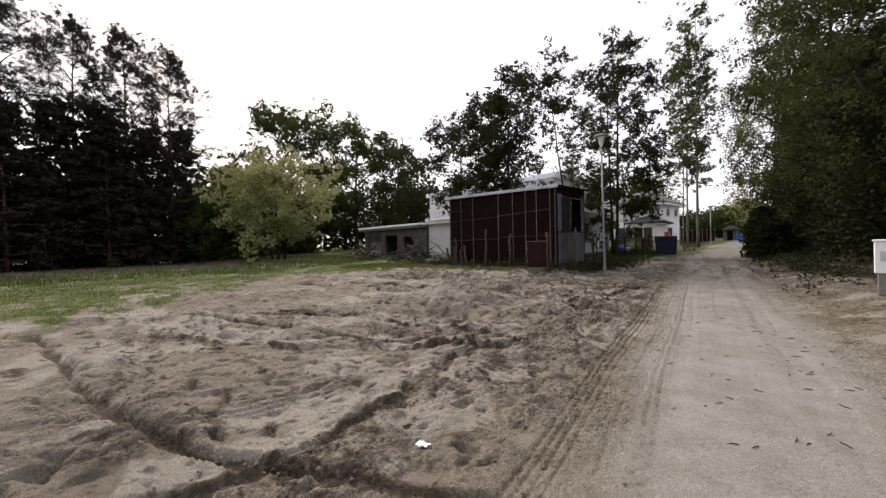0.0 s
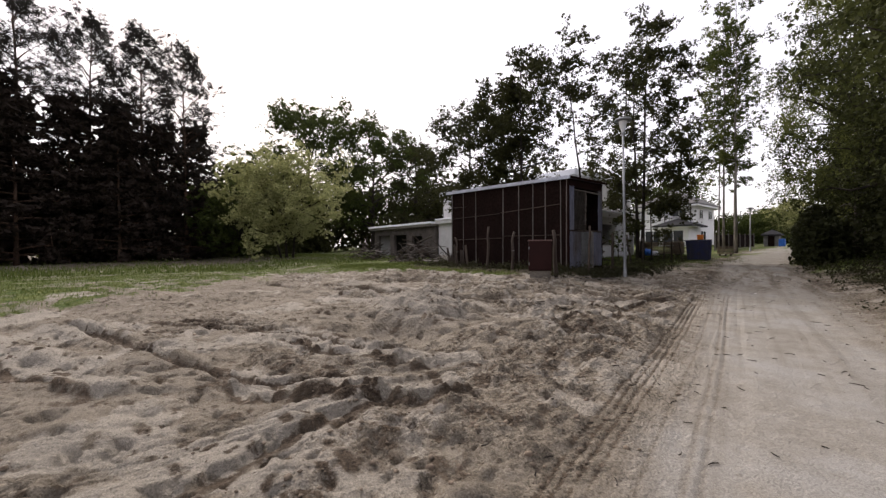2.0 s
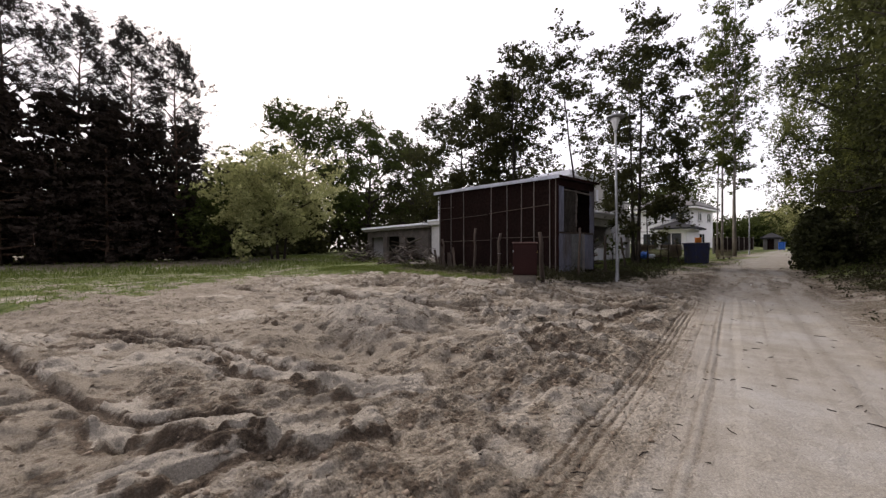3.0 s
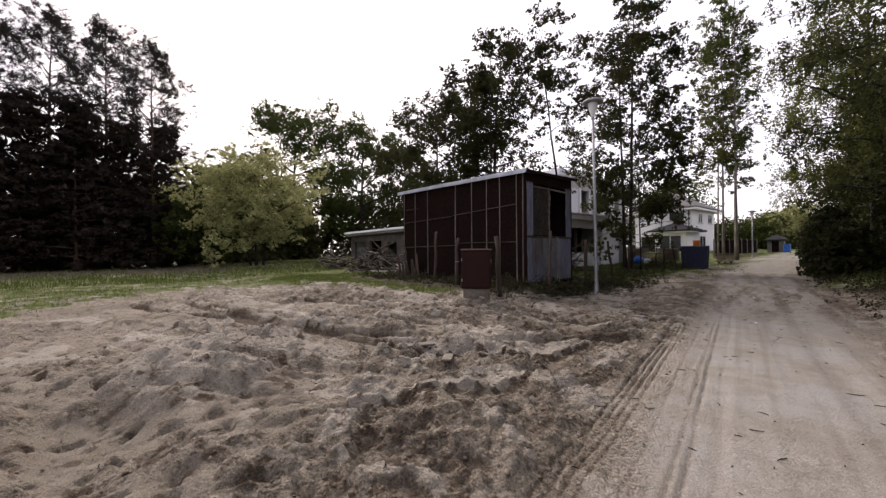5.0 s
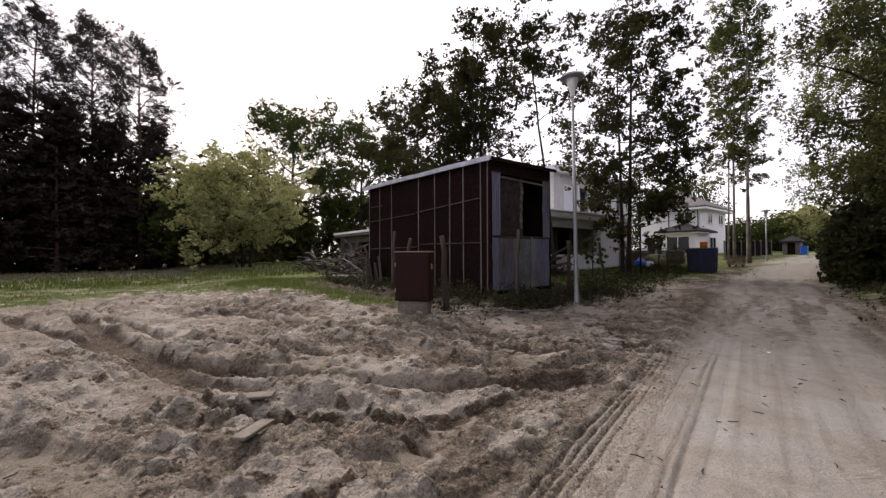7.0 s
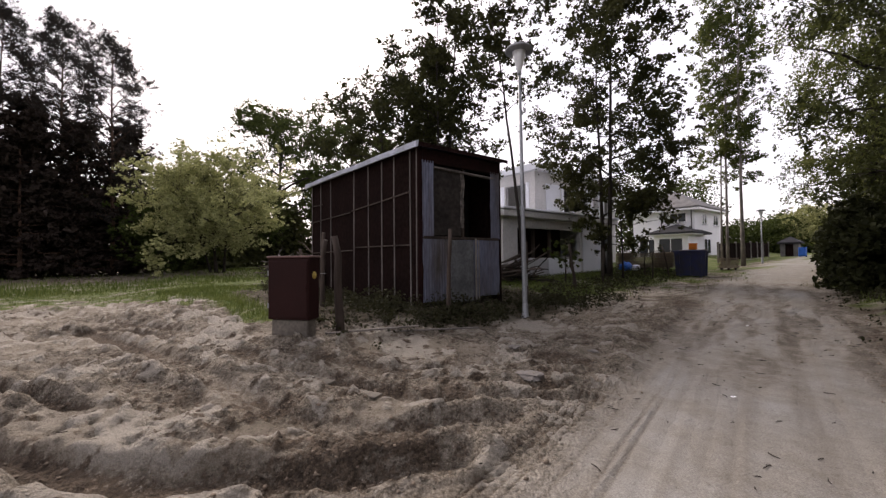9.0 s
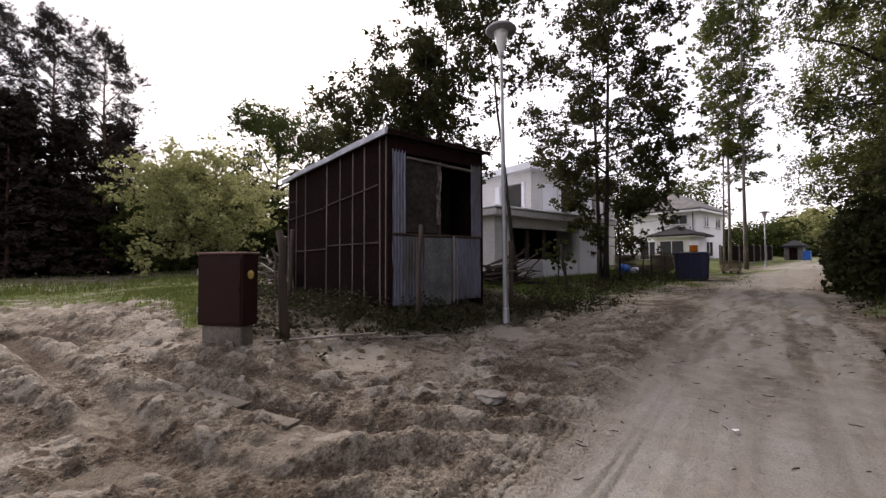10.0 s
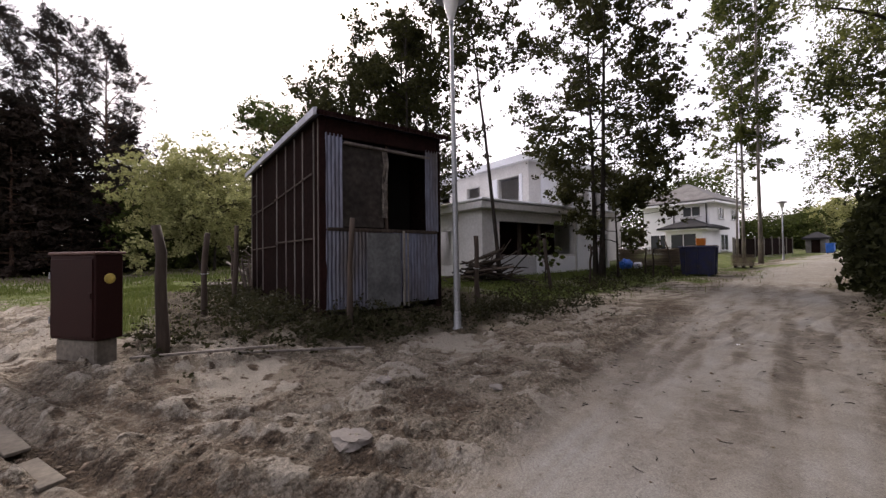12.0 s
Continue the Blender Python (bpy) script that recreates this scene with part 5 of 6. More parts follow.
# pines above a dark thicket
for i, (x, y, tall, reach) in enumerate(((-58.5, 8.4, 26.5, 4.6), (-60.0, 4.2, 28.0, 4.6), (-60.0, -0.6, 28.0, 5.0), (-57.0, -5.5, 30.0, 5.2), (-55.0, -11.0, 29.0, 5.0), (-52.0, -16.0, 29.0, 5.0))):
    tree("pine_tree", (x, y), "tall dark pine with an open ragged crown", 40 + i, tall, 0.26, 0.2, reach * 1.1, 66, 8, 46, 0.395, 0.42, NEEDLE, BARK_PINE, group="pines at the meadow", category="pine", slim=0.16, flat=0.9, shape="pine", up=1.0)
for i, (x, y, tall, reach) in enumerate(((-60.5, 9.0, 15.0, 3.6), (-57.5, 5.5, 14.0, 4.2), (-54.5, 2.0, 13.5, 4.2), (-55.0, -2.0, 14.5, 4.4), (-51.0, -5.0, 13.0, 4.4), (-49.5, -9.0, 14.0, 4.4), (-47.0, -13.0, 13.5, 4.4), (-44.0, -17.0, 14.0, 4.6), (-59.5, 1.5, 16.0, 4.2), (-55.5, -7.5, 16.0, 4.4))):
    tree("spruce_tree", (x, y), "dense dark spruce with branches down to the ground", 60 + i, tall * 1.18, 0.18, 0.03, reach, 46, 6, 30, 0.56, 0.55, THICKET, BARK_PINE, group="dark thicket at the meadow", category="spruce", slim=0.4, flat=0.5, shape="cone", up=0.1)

# poplars by the road
for i, (x, y, tall, r) in enumerate(((-11.0, 46.0, 25.5, 0.13), (-12.1, 46.6, 23.5, 0.11), (-11.7, 48.6, 22.0, 0.09), (-12.7, 47.3, 20.0, 0.08))):
    tree("poplar_tree", (x, y), "tall pale-barked poplar with a narrow crown", 51 + i, tall, r * 0.9, 0.30, 1.75, 26, 5, 46, 0.17, 0.32, LEAF_BIRCH if i % 2 else LEAF, BARK_PALE, group="roadside poplars", shape="tall", up=1.1)

# along the right of the track
RIGHT = ((3.2, 17.5, 17, 4.2, 161), (1.9, 23.0, 18, 4.6, 162), (-0.9, 30.0, 18, 4.4, 163), (-2.8, 37.0, 17, 4.2, 164), (-4.2, 44.0, 14, 3.6, 165), (6.0, 25.0, 21, 5.5, 166), (3.5, 35.0, 21, 5.5, 167))
tree("overhanging_tree", (1.0, 15.6), "tall roadside tree with long overhanging boughs", 171, 22.0, 0.26, 0.40, 6.4, 24, 7, 120, 0.16, 0.42, LEAF_OLIVE, group="trees along the track", shape="round", up=0.35)
# backlight is put into paler leaves, the row's dim depth into darker ones
for x, y, tall, reach, seed in RIGHT:
    tree("roadside_tree", (x, y), "dense dark green tree overhanging the sandy track", seed, tall, 0.2, 0.14, reach * 1.06, 27, 7, 135, 0.17, 0.40, {164: LEAF_BIRCH, 165: LEAF_BIRCH, 166: LEAF_DARK, 167: LEAF_DARK}.get(seed, LEAF_OLIVE), group="trees along the track", shape="round", up=0.3, droop=0.7, slim=0.5, flat=1.3)

# the low glow at the track's end is coloured into these pale leaves
tree("roadside_tree", (-13.6, 92.0), "yellow-green tree with painted sunlight at the far end of the track", 181, 6.5, 0.14, 0.05, 3.4, 24, 7, 60, 0.26, 0.4, LEAF_LIGHT, group="trees along the track", shape="round", up=0.5)


def build_woods(name, label, spots, seed, leaf, size, per):
    """Far woods as one mass: many crowns of small leaf clumps down to the ground."""
    rng = np.random.default_rng(seed)
    pts = []
    for x, y, tall, wide in spots:
        z = ground_at(x, y)
        n = int(per * rng.uniform(0.8, 1.2))
        clumps = rng.normal(0, 1, (n // 22 + 2, 3))
        clumps /= np.linalg.norm(clumps, axis=1)[:, None]
        clumps *= rng.uniform(0.35, 1.0, (len(clumps), 1)) ** 0.5
        which = rng.integers(0, len(clumps), n)
        p = clumps[which] * np.array([wide, wide, tall * 0.5]) + rng.normal(0, 1, (n, 3)) * np.array([0.16 * wide, 0.16 * wide, 0.05 * tall])
        p[:, 2] += tall * 0.5
        low = rng.uniform(0, 1, (n // 4, 3)) * np.array([2 * wide, 2 * wide, tall * 0.35]) - np.array([wide, wide, 0])
        p = np.concatenate([p, low])
        p = p[p[:, 2] > 0] + np.array([x, y, z])
        pts.append(p)
    tagged(part(name, leaves_mesh(name, np.concatenate(pts), size, leaf, rng, 0.7), leaf), label, "woods", kind="stuff")


def row_of(seed, a, b, n, tall, wide, jitter):
    rng = np.random.default_rng(seed)
    out = []
    for i in range(n):
        f = (i + rng.uniform(0.2, 0.8)) / n
        out.append((a[0] + (b[0] - a[0]) * f + rng.normal(0, jitter), a[1] + (b[1] - a[1]) * f + rng.normal(0, jitter), tall * rng.uniform(0.75, 1.15), wide * rng.uniform(0.8, 1.2)))
    return out


build_woods("distant_woods", "dark green woods closing the far side of the meadow", row_of(11, (-68, 18), (-56, -24), 16, 11, 3.8, 1.0) + row_of(1, (-64, 14), (-92, 40), 9, 13, 4.5, 2.0) + row_of(2, (-92, 40), (-78, 66), 9, 17, 5.0, 2.0) + row_of(3, (-74, 60), (-44, 78), 9, 17, 4.5, 2.0), 71, LEAF_DARK, 0.9, 900)
build_woods("distant_woods", "green woods behind the houses along the track", row_of(4, (-46, 70), (-26, 84), 6, 15, 4.0, 2.0) + row_of(5, (-34, 86), (-27, 92), 3, 13, 4.5, 1.5) + row_of(15, (-27, 92), (-15, 100), 6, 6, 3.5, 1.5) + row_of(6, (-22, 96), (-8, 104), 8, 6, 4.0, 1.5), 72, LEAF, 0.42, 2600)
# row 8 is added out of view, low enough to let sky light in
build_woods("distant_woods", "dark woods on the right of the track", row_of(7, (6.5, 15), (-0.8, 60), 18, 12, 3.0, 0.6) + row_of(8, (14, 10), (20, -40), 8, 6, 4.0, 2.0), 73, LEAF_DARK, 0.65, 1000)
# added out of view; kept low so the sky still lights the house fronts
build_woods("distant_woods", "unseen woods added behind the sandy lot", row_of(9, (18, -55), (-40, -60), 10, 8, 5.0, 2.0) + row_of(10, (-48, -56), (-50, -24), 6, 12, 4.5, 2.0), 74, LEAF_DARK, 1.0, 400)


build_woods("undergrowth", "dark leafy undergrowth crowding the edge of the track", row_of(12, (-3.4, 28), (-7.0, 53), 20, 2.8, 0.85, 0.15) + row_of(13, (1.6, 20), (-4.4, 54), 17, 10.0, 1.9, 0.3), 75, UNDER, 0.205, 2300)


# ---------------------------------------------------------------- posts, heaps and timber
def rough_pole(name, length, r0, r1, rng, bend=0.03, mat=None):
    n = 5
    pts, rad = [], []
    for i in range(n + 1):
        f = i / n
        pts.append((rng.normal(0, bend) * f, rng.normal(0, bend) * f, length * f))
        rad.append((r0 + (r1 - r0) * f) * rng.uniform(0.88, 1.12))
    return tubes(name, [(pts, rad)], mat or WOOD, 7)


def build_post(x, y, tall, r, seed, lean=(0, 0), label="rough dark wooden fence post"):
    rng = np.random.default_rng(seed)
    p = thing("fence_post", (x, y, ground_at(x, y) - 0.15), label, "fence post", "fence posts round the shed plot")
    p.matrix_world = pose(x, y, ground_at(x, y) - 0.15, lean[0], lean[1], 0)
    part("stake", rough_pole("stake", tall + 0.15, r, r * 0.8, rng), WOOD, p)
    if seed % 2:
        part("wire_loop", turned("wire_loop", [(r * 1.05, tall * 0.6), (r * 1.15, tall * 0.6 + 0.006), (r * 1.05, tall * 0.6 + 0.012)], STEEL, 10), STEEL, p)


for i, (x, y, tall, r, lx, ly) in enumerate((
        (-8.45, 13.75, 1.62, 0.075, 1, -2), (-10.9, 14.35, 1.55, 0.06, 0, 3), (-13.0, 15.1, 1.9, 0.06, -2, 0), (-15.4, 15.4, 1.5, 0.05, 2, 2),
        (-8.75, 16.35, 1.85, 0.055, 0, 1), (-9.6, 19.95, 1.65, 0.075, 0, 0), (-10.5, 23.9, 1.75, 0.065, 3, -8), (-11.4, 27.3, 1.6, 0.05, 0, 2),
        (-12.0, 33.6, 1.5, 0.05, 0, 0), (-12.9, 34.6, 1.4, 0.05, 2, 3), (-11.9, 35.6, 1.9, 0.05, -3, -12))):
    build_post(x, y, tall, r, 300 + i, (lx, ly))


def build_heap(name, label, category, x, y, spread, tall, n, long, seed, mats, flat=0.5, heading=None):
    """A heap of poles and boards, each a part."""
    rng = np.random.default_rng(seed)
    h = thing(name, (x, y, ground_at(x, y)), label, category)
    kinds = []
    for k in range(4):
        me = rough_pole("branch", long * (0.7 + 0.2 * k), 0.05 - 0.006 * k, 0.025, rng, 0.08, mats[k % len(mats)])
        kinds.append(("branch", me))
    for k in range(3):
        bm = block((-0.07 - 0.02 * k, -0.014, 0), (0.07 + 0.02 * k, 0.014, long * (0.6 + 0.25 * k)), 0.004)
        me = bpy.data.meshes.new("board")
        bm.to_mesh(me)
        bm.free()
        me.materials.append(mats[(k + 1) % len(mats)])
        kinds.append(("board", me))
    for i in range(n):
        kname, me = kinds[rng.integers(0, len(kinds))]
        o = new(kname, me)
        o.parent = h
        u = rng.normal(0, 0.45, 2)
        px, py = u[0] * spread[0], u[1] * spread[1]
        top = tall * math.exp(-(u[0] ** 2 + u[1] ** 2) * 1.6)
        o.matrix_basis = pose(px, py, rng.uniform(0, 1) * top * 0.8, rng.normal(90 - 20 * flat, 16), rng.normal(0, 10), rng.normal(*heading) if heading else rng.uniform(0, 360))
    return h


build_heap("timber_heap", "grey heap of old boards and branches behind the shed", "wood heap", -23.0, 18.4, (2.3, 1.1), 1.9, 190, 1.15, 81, (WOOD, BARK, WOOD, BATTEN), flat=0.1)
build_heap("brush_heap", "pale heap of dry brush beside the timber heap", "brush heap", -30.5, 18.7, (2.0, 1.4), 2.0, 110, 1.0, 82, (WOOD, BATTEN, BARK), flat=0.3)
build_heap("plank_heap", "sloping heap of rough planks before the unfinished house", "plank heap", -14.0, 23.4, (1.2, 1.3), 1.2, 70, 1.7, 83, (WOOD, BARK, WOOD), 0.25, (120, 40))
build_heap("rubbish_heap", "scattered broken boards at the foot of the shed", "rubbish", -17.6, 16.9, (0.8, 1.0), 0.7, 30, 1.2, 84, (WOOD, BATTEN))


def build_stack(name, label, at, turn, rows, layers, long, mat, gap=0.14, thick=0.035, wide=0.11):
    rng = np.random.default_rng(rows * 7 + layers)
    s = thing(name, (at[0], at[1], ground_at(*at)), label, "timber stack", turn=turn)
    bm = block((-long / 2, -wide / 2, 0), (long / 2, wide / 2, thick), 0.004)
    me = bpy.data.meshes.new("plank")
    bm.to_mesh(me)
    bm.free()
    me.materials.append(mat)
    for k in range(layers):
        for r in range(rows):
            o = new("plank", me)
            o.parent = s
            o.matrix_basis = pose(rng.normal(0, 0.06), (r - rows / 2) * gap, 0.12 + k * (thick + 0.028), 0, rng.normal(0, 0.6), rng.normal(0, 1.2))
    for x in (-long * 0.38, 0, long * 0.38):
        part("bearer", block((x - 0.05, -rows * gap * 0.55, 0), (x + 0.05, rows * gap * 0.5, 0.115), 0.006), WOOD, s)


build_stack("timber_stack", "low stack of grey sawn planks beside the skip", (-14.6, 38.4), 8, 9, 16, 3.4, PALE_WOOD)
build_stack("pallet_stack", "small stack of pale timber behind the skip", (-10.9, 42.4), 12, 6, 11, 1.0, PALE_WOOD)


def build_tarp():
    rng = np.random.default_rng(5)
    t = thing("tarpaulin_bundle", (-14.5, 35.5, ground_at(-14.5, 35.5)), "crumpled bright blue tarpaulin over building material", "tarpaulin")
    bm = bmesh.new()
    bmesh.ops.create_icosphere(bm, subdivisions=3, radius=1.0)
    for v in bm.verts:
        n = noise.noise(v.co * 2.3) * 0.22 + noise.noise(v.co * 6) * 0.07
        v.co = Vector((v.co.x * 0.36, v.co.y * 0.42, max(0.0, v.co.z * 0.34 + 0.26))) * (1 + n)
    part("cover", bm, BLUE_SHEET, t)
    part("bag", block((0.1, 0.6, 0), (0.5, 1.0, 0.4), 0.08), FOAM, t, "white sack")


build_tarp()


# ---------------------------------------------------------------- beyond the skip
def build_far_fence():
    f = thing("slat_fence", (0, 0, 0), "dark board fence along the far track", "fence")
    a, b = Vector((-13.6, 49.5)), Vector((-14.2, 68.0))
    n = 70
    bm = block((-0.10, -0.012, 0), (0.10, 0.012, 1.55), 0.004)
    me = bpy.data.meshes.new("slat")
    bm.to_mesh(me)
    bm.free()
    me.materials.append(TAR)
    ang = math.degrees(math.atan2(b.y - a.y, b.x - a.x))
    for i in range(n):
        p = a + (b - a) * (i + 0.5) / n
        o = new("slat", me)
        o.parent = f
        o.matrix_basis = pose(p.x, p.y, ground_at(p.x, p.y) + 0.05 + 0.015 * (i % 3), 0, 0, ang)
    for i in range(8):
        p = a + (b - a) * i / 7
        part("post", block((p.x - 0.07, p.y - 0.07, ground_at(p.x, p.y) - 0.2), (p.x + 0.07, p.y + 0.07, ground_at(p.x, p.y) + 1.75), 0.01), CONCRETE, f)
    for z in (0.35, 1.3):
        part("rail", tubes("rail", [([(p.x - 0.05, p.y, ground_at(p.x, p.y) + z) for p in (a, (a + b) / 2, b)], [0.03, 0.03, 0.03])], TILE, 6), TILE, f)


build_far_fence()


def build_gate_lodge():
    g = thing("garden_shelter", (-12.6, 70.0, ground_at(-12.6, 70.0)), "small grey garden shelter with a pointed roof", "shelter")
    part("wall", block((-0.8, -0.7, 0), (0.8, 0.7, 1.5), 0.02), GREY_TILE, g)
    part("roof", hip_roof(-0.8, 0.8, -0.7, 0.7, 1.62, 2.25, 0.25), TILE, g)
    part("door", block((-0.35, -0.725, 0.02), (0.35, -0.703, 1.4), 0.008), TAR, g)
    b = thing("blue_bin", (-10.95, 66.0, ground_at(-10.95, 66.0)), "blue plastic bin beside the shelter", "bin")
    part("body", block((-0.3, -0.3, 0.08), (0.3, 0.3, 0.95), 0.05), BLUE_SHEET, b)
    part("lid", block((-0.33, -0.33, 0.96), (0.33, 0.33, 1.03), 0.03), BLUE_SHEET, b)
    for k in (-0.3, 0.3):
        part("wheel", turned("wheel", [(0.0, -0.03), (0.1, -0.03), (0.1, 0.03), (0.0, 0.03)], TAR, 12), TAR, b).matrix_basis = pose(k * 0.8, 0.26, 0.1, 90, 0, 90)


build_gate_lodge()


def build_sign(name, at, tall, label):
    s = thing(name, (at[0], at[1], ground_at(*at)), label, "road sign", "road signs", turn=10)
    part("pole", tubes("pole", [([(0, 0, -0.1), (0, 0, tall)], [0.03, 0.03])], STEEL, 8), STEEL, s)
    bm = bmesh.new()
    p = [(-0.4, 0), (0.4, 0), (0, 0.7)]
    v = [bm.verts.new((x, y, z)) for y in (-0.05, -0.03) for x, z in p]
    for f in ((0, 1, 2), (5, 4, 3), (0, 3, 4, 1), (1, 4, 5, 2), (2, 5, 3, 0)):
        bm.faces.new([v[i] for i in f])
    bm.transform(Matrix.Translation((0, 0, tall - 0.7)))
    bmesh.ops.recalc_face_normals(bm, faces=bm.faces[:])
    part("plate", bm, material("sign_yellow", (0.70, 0.42, 0.03), 0.5, vary=0.1, bump=0), s, "yellow triangular plate")


build_sign("warning_road_sign", (-7.6, 56.0), 3.4, "yellow triangular warning sign on a steel pole")
build_street_lamp("street_lamp", (-11.0, 51.0, ground_at(-11.0, 51.0)), 4.4, "slim grey street lamp beside the poplars")
build_street_lamp("street_lamp", (-7.9, 61.0, ground_at(-7.9, 61.0)), 4.6, "far grey street lamp at the bend of the track")


def build_white_box():
    w = thing("meter_box", (0.5, 11.9, ground_at(0.5, 11.9) - 0.03), "dirty white meter box on a grey foot at the track's edge", "meter box", turn=-8)
    part("foot", block((-0.2, -0.13, 0), (0.2, 0.13, 0.45), 0.02), CONCRETE, w)
    body = part("body", block((-0.24, -0.16, 0.45), (0.24, 0.16, 1.1), 0.02), RENDER_WHITE, w)
    part("lid", block((-0.26, -0.18, 1.1), (0.26, 0.18, 1.14), 0.012), RENDER_WHITE, w)
    part("label_plate", block((-0.15, -0.165, 0.7), (0.12, -0.162, 0.9), 0), ROOF_FELT, body, "faded grey label")


build_white_box()


# ---------------------------------------------------------------- litter on the sand
def build_board(x, y, long, wide, turn, label, mat, tilt=(0, 0), lift=0.0):
    b = thing("board", (x, y, ground_at(x, y) + lift), label, "board", "boards in the sand")
    b.matrix_world = pose(x, y, ground_at(x, y) + lift, tilt[0], tilt[1], turn)
    part("plank", block((-long / 2, -wide / 2, -0.01), (long / 2, wide / 2, 0.018), 0.005), mat, b)


SANDED = material("sanded_wood", (0.155, 0.136, 0.113), 0.95, vary=0.2, scale=5, fine=30)
build_board(-6.1, 9.45, 0.42, 0.15, 58, "short weathered board half buried in sand", SANDED, (2, -3), 0.02)
build_board(-5.3, 9.3, 0.40, 0.13, 135, "short weathered board half buried in sand", SANDED, (-2, 4), 0.02)
build_board(-7.0, 12.72, 0.75, 0.15, 24, "sand-covered plank beside the ruts", SANDED, (0, 2), 0.03)
build_board(-6.3, 13.05, 0.6, 0.14, 24, "sand-covered plank beside the ruts", SANDED, (2, -1), 0.03)
build_board(-7.9, 15.2, 1.9, 0.06, 62, "thin grey lath lying before the shed", BATTEN, (0, 0), 0.05)
build_board(-8.1, 14.2, 1.6, 0.05, 75, "thin grey lath lying before the shed", BATTEN, (0, 0), 0.05)


def build_stone(x, y, size, seed, label="pale flat stone on the sand", mat=None):
    bm = bmesh.new()
    bmesh.ops.create_icosphere(bm, subdivisions=3, radius=size)
    for v in bm.verts:
        v.co *= 1 + 0.75 * noise.noise(v.co * (4 / size * 0.35) + Vector((seed, 0, 0)))
        v.co.z = max(-0.2 * size, min(0.26 * size, v.co.z * 0.6))
        v.co.x *= 1.35
    s = thing("stone", (x, y, ground_at(x, y) + size * 0.12), label, "stone", "stones")
    part("stone", bm, mat or material("pale_stone", (0.52, 0.48, 0.43), 0.9, vary=0.15, scale=6, fine=30), s)


STONE = material("pale_stone", (0.185, 0.168, 0.155), 0.9, vary=0.15, scale=6, fine=30)
for i, (x, y, size) in enumerate(((-5.38, 15.0, 0.12), (-6.4, 15.8, 0.07), (-5.6, 16.8, 0.06))):
    build_stone(x, y, size, i, mat=STONE)


def build_paper(x, y, turn, size=1.0):
    rng = np.random.default_rng(9)
    p = thing("paper_scrap", (x, y, ground_at(x, y) + 0.03), "crumpled white paper scrap on the sand", "litter", turn=turn)
    bm = bmesh.new()
    bmesh.ops.create_grid(bm, x_segments=6, y_segments=4, size=0.5)
    for v in bm.verts:
        v.co = Vector((v.co.x * 0.10, v.co.y * 0.07, rng.normal(0, 0.006))) * size
    r = bmesh.ops.solidify(bm, geom=bm.faces[:], thickness=0.002)
    part("sheet", bm, RENDER_WHITE, p)


build_paper(-2.19, 1.80, 20)
build_paper(-4.6, 20.9, 30, 0.5)
build_paper(-3.54, 16.08, 60, 0.45)


# ---------------------------------------------------------------- crumbs, twigs, grass and weeds
def scatter(rng, n, x0, x1, y0, y1, weight):
    """n spots in a rectangle, kept where weight (0 to 1) allows."""
    out = np.zeros((0, 2))
    for _ in range(5):
        p = np.stack([rng.uniform(x0, x1, 2 * n), rng.uniform(y0, y1, 2 * n)], 1)
        out = np.concatenate([out, p[rng.uniform(0, 1, len(p)) < weight(p[:, 0], p[:, 1])]])
        if len(out) >= n:
            break
    return out[:n]


def build_clods():
    """Loose crumbs of soil: small uneven lumps."""
    rng = np.random.default_rng(91)
    base = np.array([(1, 0, 0), (-1, 0, 0), (0, 1, 0), (0, -1, 0), (0, 0, 1), (0, 0, -0.6)], float)
    faces = np.array([(0, 2, 4), (2, 1, 4), (1, 3, 4), (3, 0, 4), (2, 0, 5), (1, 2, 5), (3, 1, 5), (0, 3, 5)])

    def weight(x, y):
        road, grass, damp_shade, litter, _, _ = zones(x, y)
        return np.clip(0.08 + 0.9 * damp_shade, 0, 1) * (0.15 + loose_at(x, y)) * (1 - 0.93 * road) * (1 - grass) * (1 - litter)

    p = scatter(rng, 9000, -11, 0.5, 0.2, 24, weight)
    z = height(p[:, 0], p[:, 1])
    n = len(p)
    s = (0.006 + 0.022 * rng.power(0.35, n))[:, None, None]
    v = base[None] * s * rng.uniform(0.55, 1.3, (n, 6, 1)) + rng.normal(0, 0.12, (n, 6, 3)) * s
    a = rng.uniform(0, 6.28, n)
    c, d = np.cos(a)[:, None], np.sin(a)[:, None]
    vx, vy = v[..., 0] * c - v[..., 1] * d, v[..., 0] * d + v[..., 1] * c
    v = np.stack([vx + p[:, :1], vy + p[:, 1:], v[..., 2] * 0.75 + z[:, None] + s[:, :, 0] * 0.3], -1).reshape(-1, 3)
    loops = (np.arange(n)[:, None, None] * 6 + faces[None]).ravel()
    mat = material("soil_crumb", (0.19, 0.15, 0.115), 0.95, vary=0.3, scale=1.5, fine=8, tint=(0.12, 0.095, 0.072), bump=0)
    tagged(part("soil_crumbs", fast_mesh("soil_crumbs", v, loops, 3, mat), mat), "loose brown crumbs of damp sandy soil", "soil", kind="stuff")


